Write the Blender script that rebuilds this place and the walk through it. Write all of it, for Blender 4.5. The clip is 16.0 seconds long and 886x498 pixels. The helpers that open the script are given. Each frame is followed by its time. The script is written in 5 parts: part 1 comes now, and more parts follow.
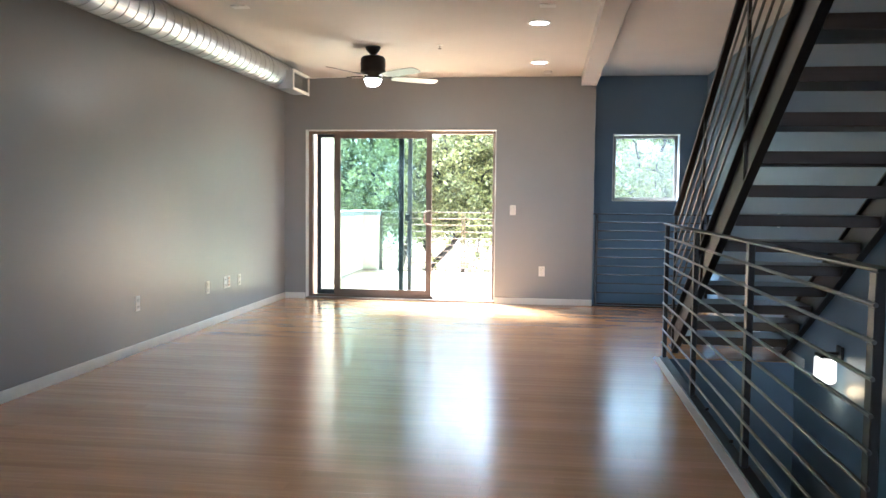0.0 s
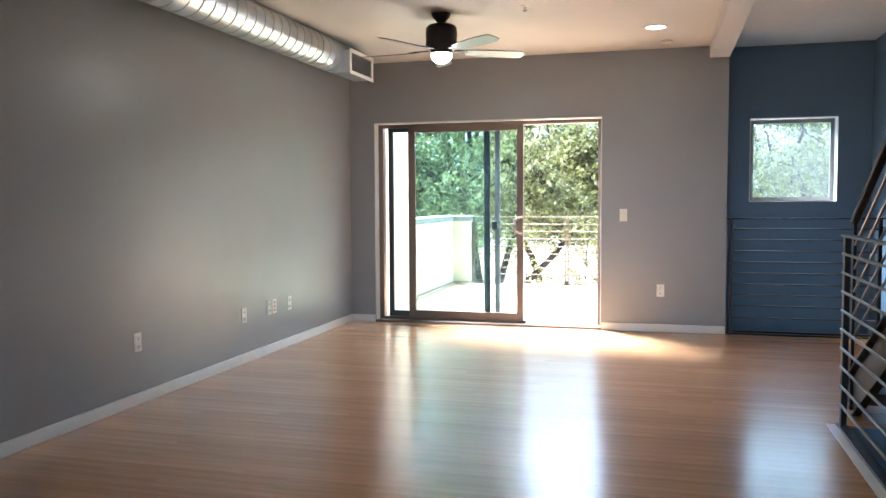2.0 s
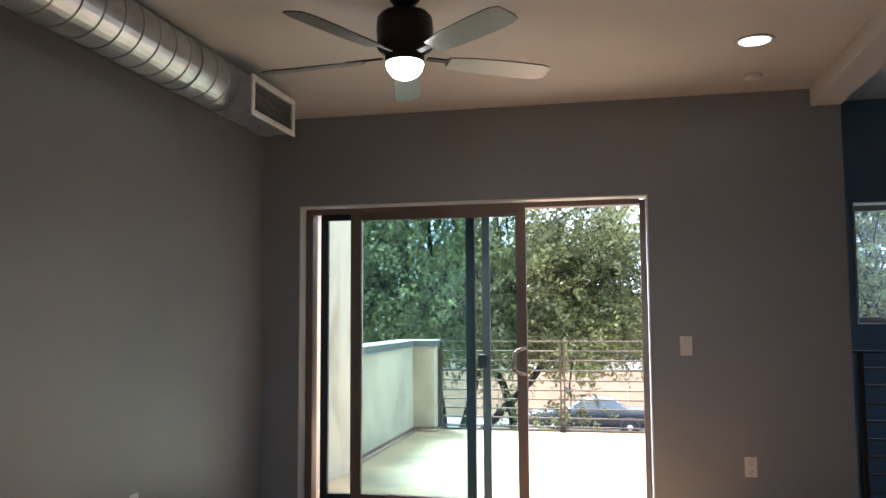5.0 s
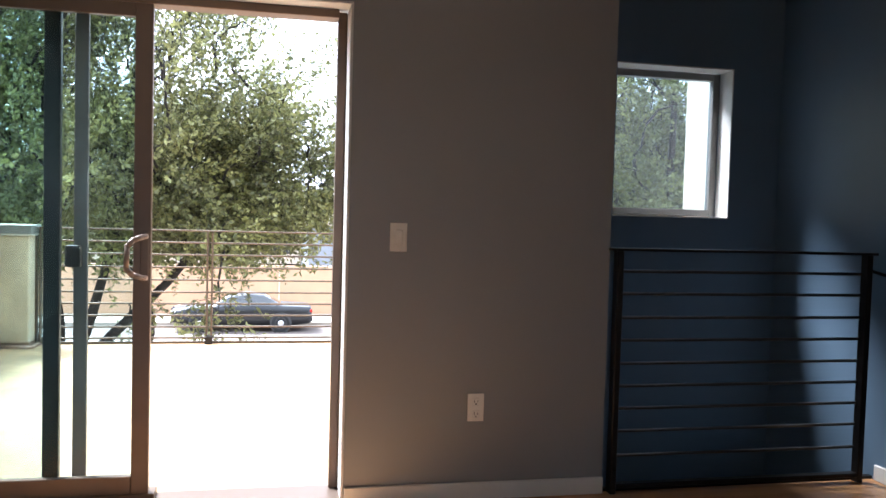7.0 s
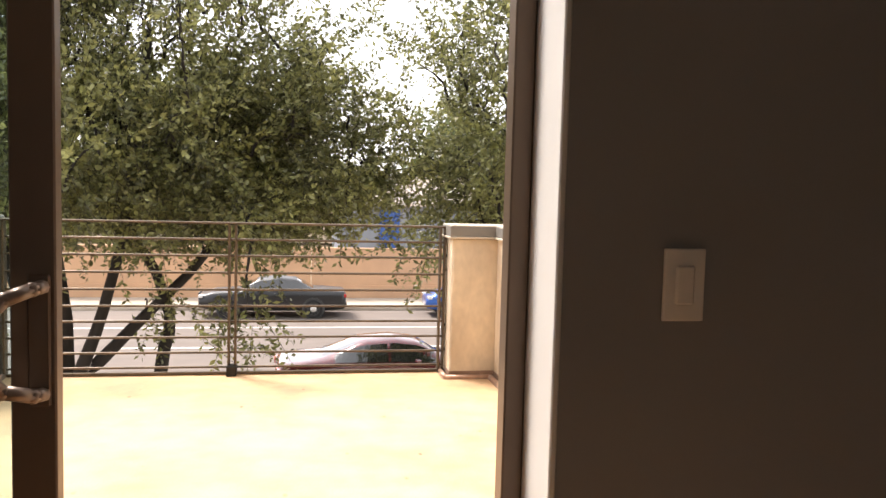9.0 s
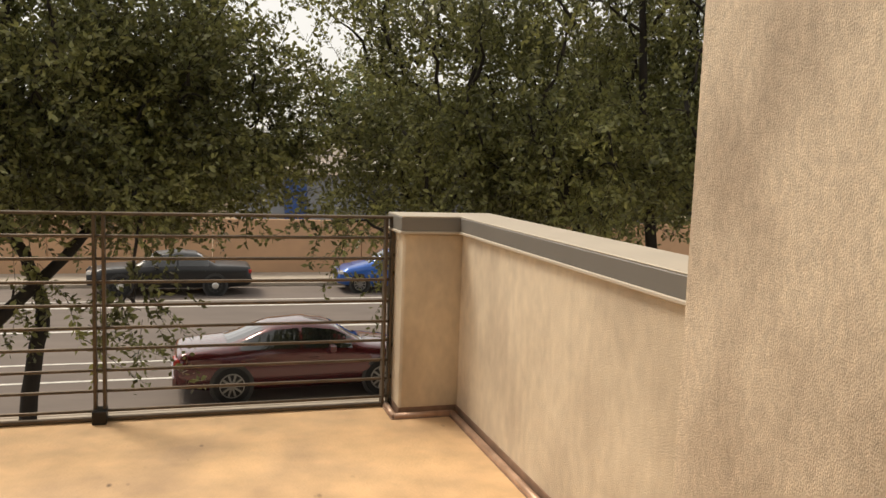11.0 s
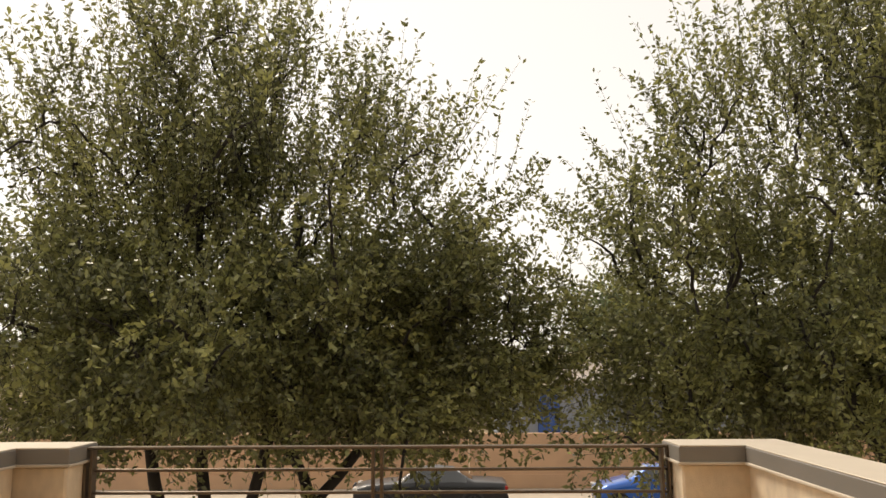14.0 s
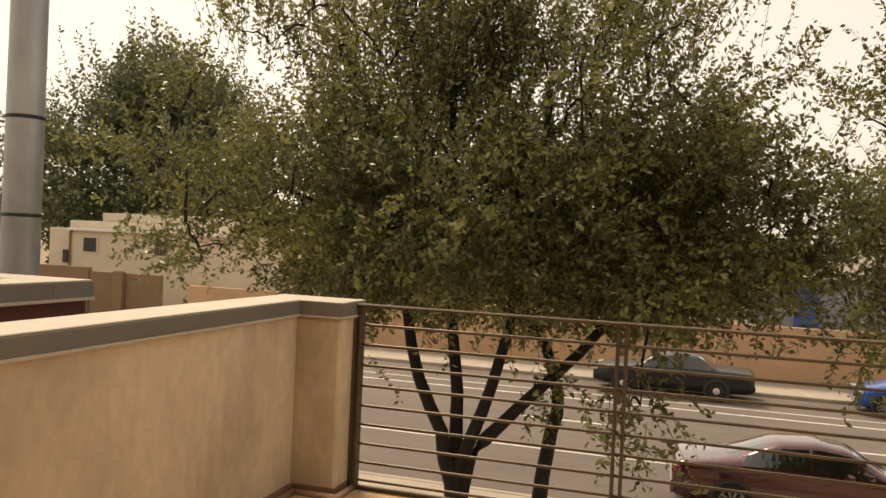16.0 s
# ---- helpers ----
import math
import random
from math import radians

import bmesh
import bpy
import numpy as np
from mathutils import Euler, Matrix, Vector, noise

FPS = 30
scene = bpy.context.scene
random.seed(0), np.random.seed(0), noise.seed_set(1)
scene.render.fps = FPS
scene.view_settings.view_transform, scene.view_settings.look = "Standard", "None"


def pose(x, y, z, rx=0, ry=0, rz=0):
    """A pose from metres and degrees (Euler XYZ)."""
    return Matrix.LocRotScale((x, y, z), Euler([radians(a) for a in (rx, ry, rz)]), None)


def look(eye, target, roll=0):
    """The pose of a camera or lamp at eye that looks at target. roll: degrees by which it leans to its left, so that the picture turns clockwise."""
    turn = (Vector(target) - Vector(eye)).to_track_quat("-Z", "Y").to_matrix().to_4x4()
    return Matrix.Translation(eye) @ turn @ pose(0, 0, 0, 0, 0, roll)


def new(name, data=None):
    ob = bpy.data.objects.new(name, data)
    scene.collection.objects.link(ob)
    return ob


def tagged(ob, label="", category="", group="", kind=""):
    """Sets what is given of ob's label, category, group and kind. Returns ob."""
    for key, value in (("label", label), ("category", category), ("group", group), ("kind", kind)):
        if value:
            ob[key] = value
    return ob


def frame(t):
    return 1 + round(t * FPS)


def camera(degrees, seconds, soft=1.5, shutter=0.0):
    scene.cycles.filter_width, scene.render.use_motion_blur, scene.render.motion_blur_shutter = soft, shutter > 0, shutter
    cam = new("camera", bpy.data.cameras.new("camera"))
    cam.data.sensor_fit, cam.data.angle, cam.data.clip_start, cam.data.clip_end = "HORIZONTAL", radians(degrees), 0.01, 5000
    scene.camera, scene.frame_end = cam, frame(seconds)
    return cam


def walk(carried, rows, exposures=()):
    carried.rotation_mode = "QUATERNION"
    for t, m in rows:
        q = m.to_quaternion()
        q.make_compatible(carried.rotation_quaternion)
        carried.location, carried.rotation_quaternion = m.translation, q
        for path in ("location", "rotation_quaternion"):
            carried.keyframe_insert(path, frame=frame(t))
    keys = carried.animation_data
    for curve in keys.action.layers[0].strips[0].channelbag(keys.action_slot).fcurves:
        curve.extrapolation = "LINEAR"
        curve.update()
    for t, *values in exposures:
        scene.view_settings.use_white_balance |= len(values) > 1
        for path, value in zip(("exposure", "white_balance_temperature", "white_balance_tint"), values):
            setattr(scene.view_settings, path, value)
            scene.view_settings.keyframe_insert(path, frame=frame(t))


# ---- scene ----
cam = camera(57.1, 16.0)
PATH = [
    (0, (0.443, 0.604, 1.262), (0.186, 2.583, 1.137), 0.6),
    (0.5, (0.391, 0.963, 1.223), (0.001, 2.922, 1.111), 1.5),
    (1, (0.406, 1.326, 1.25), (-0.043, 3.271, 1.125), 1.1),
    (1.5, (0.441, 1.763, 1.239), (-0.029, 3.703, 1.112), 0.9),
    (2, (0.4, 2.289, 1.284), (-0.125, 4.215, 1.163), -0.3),
    (2.5, (0.342, 2.756, 1.319), (-0.215, 4.677, 1.353), -0.7),
    (3, (0.219, 3.2, 1.297), (-0.425, 5.082, 1.512), -0.2),
    (3.2, (0.151, 3.373, 1.295), (-0.5, 5.245, 1.56), -0.4),
    (5.3, (-0.439, 5.384, 1.323), (-0.713, 7.362, 1.439), -0.1),
    (5.5, (-0.448, 5.584, 1.302), (-0.596, 7.577, 1.383), 0.2),
    (6, (-0.446, 6.06, 1.296), (-0.334, 8.057, 1.33), 0.4),
    (6.5, (-0.483, 6.524, 1.268), (-0.132, 8.493, 1.263), 0.5),
    (7, (-0.518, 6.996, 1.23), (-0.099, 8.95, 1.143), 1.6),
    (7.5, (-0.568, 7.513, 1.213), (-0.175, 9.469, 1.075), 1.6),
    (8, (-0.594, 8.036, 1.205), (-0.225, 9.997, 1.066), 1.7),
    (8.2, (-0.601, 8.254, 1.211), (-0.249, 10.218, 1.066), 1.5),
    (10.3, (-0.618, 10.257, 1.35), (-0.258, 12.219, 1.208), 1.6),
    (10.5, (-0.603, 10.377, 1.346), (-0.18, 12.327, 1.209), 1.5),
    (11, (-0.582, 10.556, 1.325), (-0.005, 12.459, 1.108), 2.0),
    (11.5, (-0.611, 10.612, 1.298), (0.009, 12.461, 0.855), 3.9),
    (12, (-0.578, 10.601, 1.203), (-0.005, 12.438, 0.659), 4.5),
    (12.5, (-0.61, 10.593, 1.272), (-0.133, 12.493, 0.871), 3.3),
    (13, (-0.629, 10.613, 1.366), (-0.362, 12.593, 1.274), 1.0),
    (13.5, (-0.625, 10.675, 1.431), (-0.49, 12.664, 1.586), 0.2),
    (14, (-0.664, 10.595, 1.421), (-0.685, 12.575, 1.703), -0.3),
    (14.5, (-0.694, 10.602, 1.428), (-0.949, 12.565, 1.717), 0.7),
    (15, (-0.687, 10.603, 1.417), (-1.152, 12.533, 1.659), 1.2),
    (15.5, (-0.684, 10.576, 1.409), (-1.251, 12.489, 1.55), 2.0),
    (16, (-0.682, 10.569, 1.396), (-1.287, 12.475, 1.375), 2.6),
]
EXPOSURES = [(0.0, 4.85, 4950, 2), (1.0, 4.65, 4900, 3), (2.0, 4.55, 4900, 4), (3.0, 3.8, 4950, 7), (5.3, 2.9, 4950, 6), (6.5, 2.9, 5050, 7), (7.5, 2.75, 5700, 14), (8.2, 2.6, 6000, 15), (10.3, 0.3, 7350, 10), (11.0, 0.3, 7250, 10), (12.0, -0.05, 7250, 10), (12.5, 0.12, 7250, 10), (13.0, 0.6, 7400, 11), (13.5, 0.62, 7400, 11), (14.0, 0.5, 7500, 11), (14.5, 0.3, 7700, 11), (15.0, 0.08, 8500, 12), (16.0, 0.32, 8700, 13)]
walk(cam, [(t, look(eye, target, roll)) for t, eye, target, roll in PATH], EXPOSURES)

# ---- world and sun ----
world = bpy.data.worlds.new("sky")
scene.world = world
world.use_nodes = True
wn, wl = world.node_tree.nodes, world.node_tree.links
wn.clear()
sky = wn.new("ShaderNodeTexSky")
sky.sky_type, sky.sun_disc = "NISHITA", False
sky.sun_elevation, sky.sun_rotation = radians(53), radians(319)
sky.air_density, sky.dust_density, sky.ozone_density = 1.0, 2.0, 1.0
dull = wn.new("ShaderNodeHueSaturation")
dull.inputs["Saturation"].default_value = 0.3
sky_bg = wn.new("ShaderNodeBackground")
sky_bg.inputs["Strength"].default_value = 0.15
sky_out = wn.new("ShaderNodeOutputWorld")
wl.new(sky.outputs[0], dull.inputs["Color"])
haze = wn.new("ShaderNodeMix")
haze.data_type = "RGBA"
haze.inputs[0].default_value = 0.6
haze.inputs[7].default_value = (4.6, 4.6, 4.65, 1)
wl.new(dull.outputs[0], haze.inputs[6])
wl.new(haze.outputs[2], sky_bg.inputs["Color"])
wl.new(sky_bg.outputs[0], sky_out.inputs["Surface"])
sun = new("sun", bpy.data.lights.new("sun", "SUN"))
sun.data.energy, sun.data.angle, sun.data.color = 2.4, radians(20), (1.0, 0.93, 0.84)
sun.matrix_world = look((0, 0, 30), (3.6, -4.1, 30 - 7.3))


# ---- materials ----
def material(name, color, rough=0.6, metal=0.0, vary=0.12, scale=6.0, bump=0.1, fine=90.0, coat=0.0, island=0.0, stretch=(1, 1, 1), second=None, second_scale=1.2, second_amount=0.5, trans=0.0, specks=0.0):
    """A procedural surface: grain at two scales, soft stains and fine relief."""
    m = bpy.data.materials.new(name)
    m.use_nodes = True
    n, l = m.node_tree.nodes, m.node_tree.links
    b = n["Principled BSDF"]
    b.inputs["Roughness"].default_value, b.inputs["Metallic"].default_value = rough, metal
    b.inputs["Coat Weight"].default_value = coat
    b.inputs["Coat Roughness"].default_value = 0.03 if coat > 0.5 else 0.22
    b.inputs["Coat IOR"].default_value = 1.6 if coat >= 1.0 else 1.5
    co = n.new("ShaderNodeTexCoord")
    mp = n.new("ShaderNodeMapping")
    mp.inputs["Scale"].default_value = stretch
    l.new(co.outputs["Object"], mp.inputs["Vector"])
    t1 = n.new("ShaderNodeTexNoise")
    t1.inputs["Scale"].default_value, t1.inputs["Detail"].default_value = scale, 6
    t2 = n.new("ShaderNodeTexNoise")
    t2.inputs["Scale"].default_value, t2.inputs["Detail"].default_value = fine, 3
    t3 = n.new("ShaderNodeTexNoise")
    t3.inputs["Scale"].default_value, t3.inputs["Detail"].default_value = second_scale, 4
    for t in (t1, t2, t3):
        l.new(mp.outputs[0], t.inputs["Vector"])
    ramp = n.new("ShaderNodeMapRange")
    ramp.inputs[1].default_value, ramp.inputs[2].default_value = 0.3, 0.7
    ramp.inputs[3].default_value, ramp.inputs[4].default_value = 1 - vary, 1 + vary
    l.new(t1.outputs[0], ramp.inputs[0])
    base = n.new("ShaderNodeMix")
    base.data_type = "RGBA"
    base.inputs[6].default_value = (*color, 1)
    base.inputs[7].default_value = (*(second or color), 1)
    edge = n.new("ShaderNodeMapRange")
    edge.inputs[1].default_value, edge.inputs[2].default_value = 0.43, 0.66
    edge.inputs[3].default_value, edge.inputs[4].default_value = 0.0, second_amount
    l.new(t3.outputs[0], edge.inputs[0])
    l.new(edge.outputs[0], base.inputs[0])
    mul = n.new("ShaderNodeMix")
    mul.data_type, mul.blend_type = "RGBA", "MULTIPLY"
    mul.inputs[0].default_value = 1.0
    l.new(base.outputs[2], mul.inputs[6])
    last = ramp.outputs[0]
    if island:
        if island < 0:
            src = n.new("ShaderNodeObjectInfo").outputs["Random"]
        else:
            src = n.new("ShaderNodeNewGeometry").outputs["Random Per Island"]
        r2 = n.new("ShaderNodeMapRange")
        r2.inputs[3].default_value, r2.inputs[4].default_value = 1 - abs(island), 1 + abs(island)
        l.new(src, r2.inputs[0])
        mm = n.new("ShaderNodeMath")
        mm.operation = "MULTIPLY"
        l.new(last, mm.inputs[0])
        l.new(r2.outputs[0], mm.inputs[1])
        last = mm.outputs[0]
    l.new(last, mul.inputs[7])
    out = mul.outputs[2]
    if specks:
        # scattered small scuffs and crumbs of dirt
        warp = n.new("ShaderNodeMapping")
        warp.inputs["Scale"].default_value = (1.0, 0.55, 1.0)
        l.new(co.outputs["Object"], warp.inputs["Vector"])
        vo = n.new("ShaderNodeTexVoronoi")
        vo.inputs["Scale"].default_value = 9.0
        l.new(warp.outputs[0], vo.inputs["Vector"])
        near = n.new("ShaderNodeMapRange")
        near.inputs[1].default_value, near.inputs[2].default_value = 0.05, 0.13
        near.inputs[3].default_value, near.inputs[4].default_value = specks, 0.0
        l.new(vo.outputs["Distance"], near.inputs[0])
        few = n.new("ShaderNodeMapRange")
        few.inputs[1].default_value, few.inputs[2].default_value = 0.5, 0.62
        l.new(t3.outputs[0], few.inputs[0])
        both = n.new("ShaderNodeMath")
        both.operation = "MULTIPLY"
        l.new(near.outputs[0], both.inputs[0])
        l.new(few.outputs[0], both.inputs[1])
        dirt = n.new("ShaderNodeMix")
        dirt.data_type = "RGBA"
        dirt.inputs[7].default_value = (0.12, 0.075, 0.045, 1)
        l.new(both.outputs[0], dirt.inputs[0])
        l.new(out, dirt.inputs[6])
        out = dirt.outputs[2]
    l.new(out, b.inputs["Base Color"])
    rr = n.new("ShaderNodeMapRange")
    rr.inputs[3].default_value, rr.inputs[4].default_value = rough * 0.85, min(1.0, rough * 1.15)
    l.new(t1.outputs[0], rr.inputs[0])
    l.new(rr.outputs[0], b.inputs["Roughness"])
    if bump:
        bp = n.new("ShaderNodeBump")
        bp.inputs["Strength"].default_value, bp.inputs["Distance"].default_value = bump, 0.004
        l.new(t2.outputs[0], bp.inputs["Height"])
        l.new(bp.outputs[0], b.inputs["Normal"])
    if trans:
        td = n.new("ShaderNodeBsdfTranslucent")
        l.new(mul.outputs[2], td.inputs["Color"])
        ms = n.new("ShaderNodeMixShader")
        ms.inputs[0].default_value = trans
        l.new(b.outputs[0], ms.inputs[1])
        l.new(td.outputs[0], ms.inputs[2])
        l.new(ms.outputs[0], n["Material Output"].inputs["Surface"])
    return m


def glass(name, tint, gloss=0.07, rough=0.0, dust=0.0):
    m = bpy.data.materials.new(name)
    m.use_nodes = True
    n, l = m.node_tree.nodes, m.node_tree.links
    n.remove(n["Principled BSDF"])
    tr, gl, mx, fr = (n.new("ShaderNodeBsdf" + k) if k != "Mix" else n.new("ShaderNodeMixShader") for k in ("Transparent", "Glossy", "Mix", "Transparent"))
    n.remove(fr)
    fres = n.new("ShaderNodeFresnel")
    fres.inputs["IOR"].default_value = 1.2 + gloss * 3
    tr.inputs["Color"].default_value = (*tint, 1)
    gl.inputs["Roughness"].default_value = rough
    l.new(fres.outputs[0], mx.inputs[0])
    l.new(tr.outputs[0], mx.inputs[1])
    l.new(gl.outputs[0], mx.inputs[2])
    last = mx.outputs[0]
    if dust:
        # a film of dust that scatters the daylight behind it
        film_ = n.new("ShaderNodeBsdfTranslucent")
        film_.inputs["Color"].default_value = (0.8, 0.8, 0.8, 1)
        over = n.new("ShaderNodeMixShader")
        over.inputs[0].default_value = dust
        l.new(last, over.inputs[1])
        l.new(film_.outputs[0], over.inputs[2])
        last = over.outputs[0]
    l.new(last, n["Material Output"].inputs["Surface"])
    return m


def glow(name, color, strength):
    m = bpy.data.materials.new(name)
    m.use_nodes = True
    b = m.node_tree.nodes["Principled BSDF"]
    b.inputs["Base Color"].default_value = (*color, 1)
    b.inputs["Emission Color"].default_value = (*color, 1)
    b.inputs["Emission Strength"].default_value = strength
    return m


M_GREY = material("grey_paint", (0.262, 0.262, 0.264), 0.35, vary=0.03, scale=2.0, bump=0.06, fine=160, second=(0.25, 0.252, 0.258))
M_BLUE = material("blue_paint", (0.13, 0.19, 0.265), 0.34, vary=0.03, scale=2.0, bump=0.06, fine=160, second=(0.125, 0.18, 0.25))
M_CEIL = material("ceiling_paint", (0.60, 0.565, 0.52), 0.8, vary=0.03, scale=2.0, bump=0.08, fine=120)
M_TRIM = material("white_trim", (0.72, 0.70, 0.66), 0.4, vary=0.04, scale=8, bump=0.03)
M_BEAD = material("reveal_paint", (0.62, 0.62, 0.61), 0.55, vary=0.03, scale=5, bump=0.05)
M_WOOD = material("floor_wood", (0.50, 0.26, 0.11), 0.22, vary=0.1, scale=5, bump=0.03, fine=40, island=-0.09, stretch=(0.35, 6, 6), second=(0.57, 0.32, 0.15), second_scale=0.8, coat=0.4)
M_WOODJ = material("floor_wood_rest", (0.50, 0.26, 0.11), 0.22, vary=0.1, scale=5, bump=0.03, fine=40, island=0.09, stretch=(0.35, 6, 6), second=(0.57, 0.32, 0.15), second_scale=0.8, coat=0.4)
M_SUB = material("floor_joint", (0.30, 0.15, 0.06), 0.5, vary=0.1)
M_BRONZE = material("door_aluminium", (0.16, 0.115, 0.085), 0.42, metal=0.55, vary=0.06, scale=9, bump=0.03)
M_DARKAL = material("dark_aluminium", (0.03, 0.035, 0.035), 0.45, metal=0.4, vary=0.05)
M_PULL = material("door_pull_metal", (0.26, 0.20, 0.165), 0.4, metal=0.4, vary=0.06, bump=0.02)
M_SCREEN = material("screen_frame_aluminium", (0.22, 0.21, 0.20), 0.45, metal=0.5, vary=0.06)
M_STEEL = material("dark_steel", (0.022, 0.02, 0.019), 0.38, metal=0.6, vary=0.15, scale=12, bump=0.06)
M_ROD = material("steel_rod", (0.11, 0.105, 0.10), 0.33, metal=0.85, vary=0.1, scale=15, bump=0.03)
M_TREAD = material("tread_wood", (0.026, 0.015, 0.010), 0.36, vary=0.25, scale=4, bump=0.05, stretch=(0.6, 8, 8))
M_DUCT = material("galvanised_duct", (0.50, 0.51, 0.53), 0.36, metal=0.9, vary=0.14, scale=7, bump=0.04, second=(0.38, 0.39, 0.41), second_scale=3)
M_PLASTIC = material("white_plastic", (0.74, 0.72, 0.68), 0.35, vary=0.03, scale=30, bump=0.0)
M_SLOT = material("dark_slot", (0.04, 0.04, 0.04), 0.6, vary=0.05)
M_FANB = material("fan_bronze", (0.022, 0.017, 0.014), 0.35, metal=0.6, vary=0.12, scale=20)
M_BLADE = material("fan_blade_silver", (0.21, 0.20, 0.19), 0.34, metal=0.35, vary=0.08, scale=3, stretch=(1, 8, 1), bump=0.03)
M_BULB = glow("lamp_glass_lit", (1.0, 0.86, 0.66), 1.6)
M_SPOT = glow("recessed_lamp_lit", (1.0, 0.86, 0.68), 2.0)
M_SCONCE = glow("sconce_glass_lit", (1.0, 0.80, 0.55), 0.10)
M_GLASS = glass("door_glass", (0.80, 0.885, 0.885), 0.05)
M_WGLASS = glass("window_glass", (0.74, 0.82, 0.86), 0.05, dust=0.02)
M_STUCCO = material("stucco_sand", (0.64, 0.54, 0.415), 0.92, vary=0.15, scale=60, bump=1.0, fine=240, second=(0.33, 0.26, 0.195), second_scale=2.8, second_amount=0.62, stretch=(1.1, 1.1, 0.65))
M_PARA = material("stucco_parapet", (0.66, 0.565, 0.43), 0.92, vary=0.09, scale=18, bump=0.7, fine=260, second=(0.42, 0.345, 0.26), second_scale=2.6, second_amount=0.65, stretch=(1, 1, 0.6))
M_DECK = material("deck_coating", (0.69, 0.45, 0.24), 0.7, vary=0.13, scale=6, bump=0.6, fine=70, second=(0.43, 0.29, 0.175), second_scale=1.9, second_amount=0.75, specks=0.85)
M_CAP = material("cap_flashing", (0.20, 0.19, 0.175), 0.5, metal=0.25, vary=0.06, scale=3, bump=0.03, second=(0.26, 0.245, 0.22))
# paler version of the cap metal: sunlight on tops and lips is in the colour
M_CAPLIT = material("cap_top", (0.50, 0.44, 0.36), 0.6, metal=0.1, vary=0.07, scale=3, bump=0.04)
M_GUTTER = material("copper_flashing", (0.56, 0.38, 0.28), 0.4, metal=0.45, vary=0.2, scale=14, bump=0.08, second=(0.36, 0.22, 0.15), second_scale=6)
M_BACK = material("flashing_back", (0.30, 0.20, 0.145), 0.55, metal=0.3, vary=0.2, scale=14, bump=0.08)
M_RAILB = material("balcony_steel", (0.11, 0.085, 0.06), 0.5, metal=0.5, vary=0.2, scale=14, bump=0.08, second=(0.17, 0.12, 0.08), second_scale=5)
M_ROAD = material("asphalt", (0.142, 0.115, 0.098), 0.9, vary=0.14, scale=1.5, bump=0.3, fine=70, second=(0.185, 0.15, 0.127), second_scale=0.35, stretch=(0.4, 1, 1))
M_WALKWAY = material("pavement_concrete", (0.42, 0.36, 0.29), 0.9, vary=0.1, scale=2, bump=0.2, second=(0.34, 0.29, 0.23))
M_EARTH = material("dry_earth", (0.30, 0.215, 0.135), 0.95, vary=0.2, scale=0.8, bump=0.4, second=(0.2, 0.17, 0.1), second_scale=0.2)
M_LINE = material("road_paint", (0.62, 0.60, 0.55), 0.8, vary=0.2, scale=5)
M_BARK = material("bark", (0.026, 0.021, 0.017), 0.95, vary=0.3, scale=14, bump=0.9, fine=40, stretch=(1, 1, 0.3))
M_LEAF = material("oak_leaf", (0.165, 0.172, 0.065), 0.34, vary=0.15, scale=0.8, bump=0.0, island=0.5, second=(0.295, 0.295, 0.105), second_scale=0.8, second_amount=0.8, trans=0.4)
M_FARLEAF = material("far_leaf", (0.13, 0.16, 0.075), 0.6, vary=0.2, scale=0.5, bump=0.0, island=0.4, second=(0.18, 0.19, 0.08), second_scale=0.4, trans=0.2)
M_TANWALL = material("tan_block_wall", (0.56, 0.35, 0.21), 0.9, vary=0.07, scale=1.2, bump=0.3, second=(0.47, 0.30, 0.185), second_scale=0.5)
M_BROWN = material("brown_wall", (0.23, 0.15, 0.09), 0.9, vary=0.08, scale=1.5, bump=0.3)
M_MAROON = material("maroon_stucco", (0.085, 0.03, 0.025), 0.9, vary=0.1, scale=2, bump=0.4)
M_HOUSE = material("house_stucco", (0.66, 0.57, 0.45), 0.9, vary=0.06, scale=1, bump=0.3)
M_ROOFW = material("white_roof", (0.78, 0.72, 0.66), 0.7, vary=0.05, scale=1, bump=0.1)
M_SHED = material("blue_grey_siding", (0.22, 0.25, 0.29), 0.7, vary=0.08, scale=1, bump=0.2)
M_BLUEDOOR = material("blue_door_paint", (0.03, 0.09, 0.30), 0.5, vary=0.05)
M_POLE = material("galvanised_pole", (0.46, 0.48, 0.50), 0.5, metal=0.45, vary=0.2, scale=3.5, bump=0.06, second=(0.25, 0.27, 0.29), second_amount=0.8, stretch=(1, 1, 0.4))
M_RED = material("car_paint_maroon", (0.088, 0.010, 0.014), 0.24, metal=0.35, vary=0.03, bump=0.0, coat=1.0)
M_BLACKCAR = material("car_paint_black", (0.012, 0.012, 0.013), 0.38, metal=0.1, vary=0.03, bump=0.0, coat=0.3)
M_BLUECAR = material("car_paint_blue", (0.012, 0.10, 0.42), 0.3, metal=0.3, vary=0.03, bump=0.0, coat=0.8)
M_TYRE = material("rubber", (0.018, 0.018, 0.018), 0.85, vary=0.1, scale=20)
M_RIM = material("alloy", (0.24, 0.24, 0.24), 0.3, metal=0.9, vary=0.05)
M_CARGLASS = material("tinted_car_glass", (0.012, 0.014, 0.014), 0.06, vary=0.02, bump=0.0, coat=1.0)
M_TAIL = material("tail_lamp", (0.45, 0.02, 0.015), 0.2, vary=0.03, bump=0.0, coat=0.8)
M_HEAD = material("head_lamp", (0.7, 0.7, 0.68), 0.15, vary=0.03, bump=0.0, coat=0.8)
M_HUB = material("hubcap_metal", (0.75, 0.74, 0.72), 0.35, metal=0.6, vary=0.03, bump=0.0)
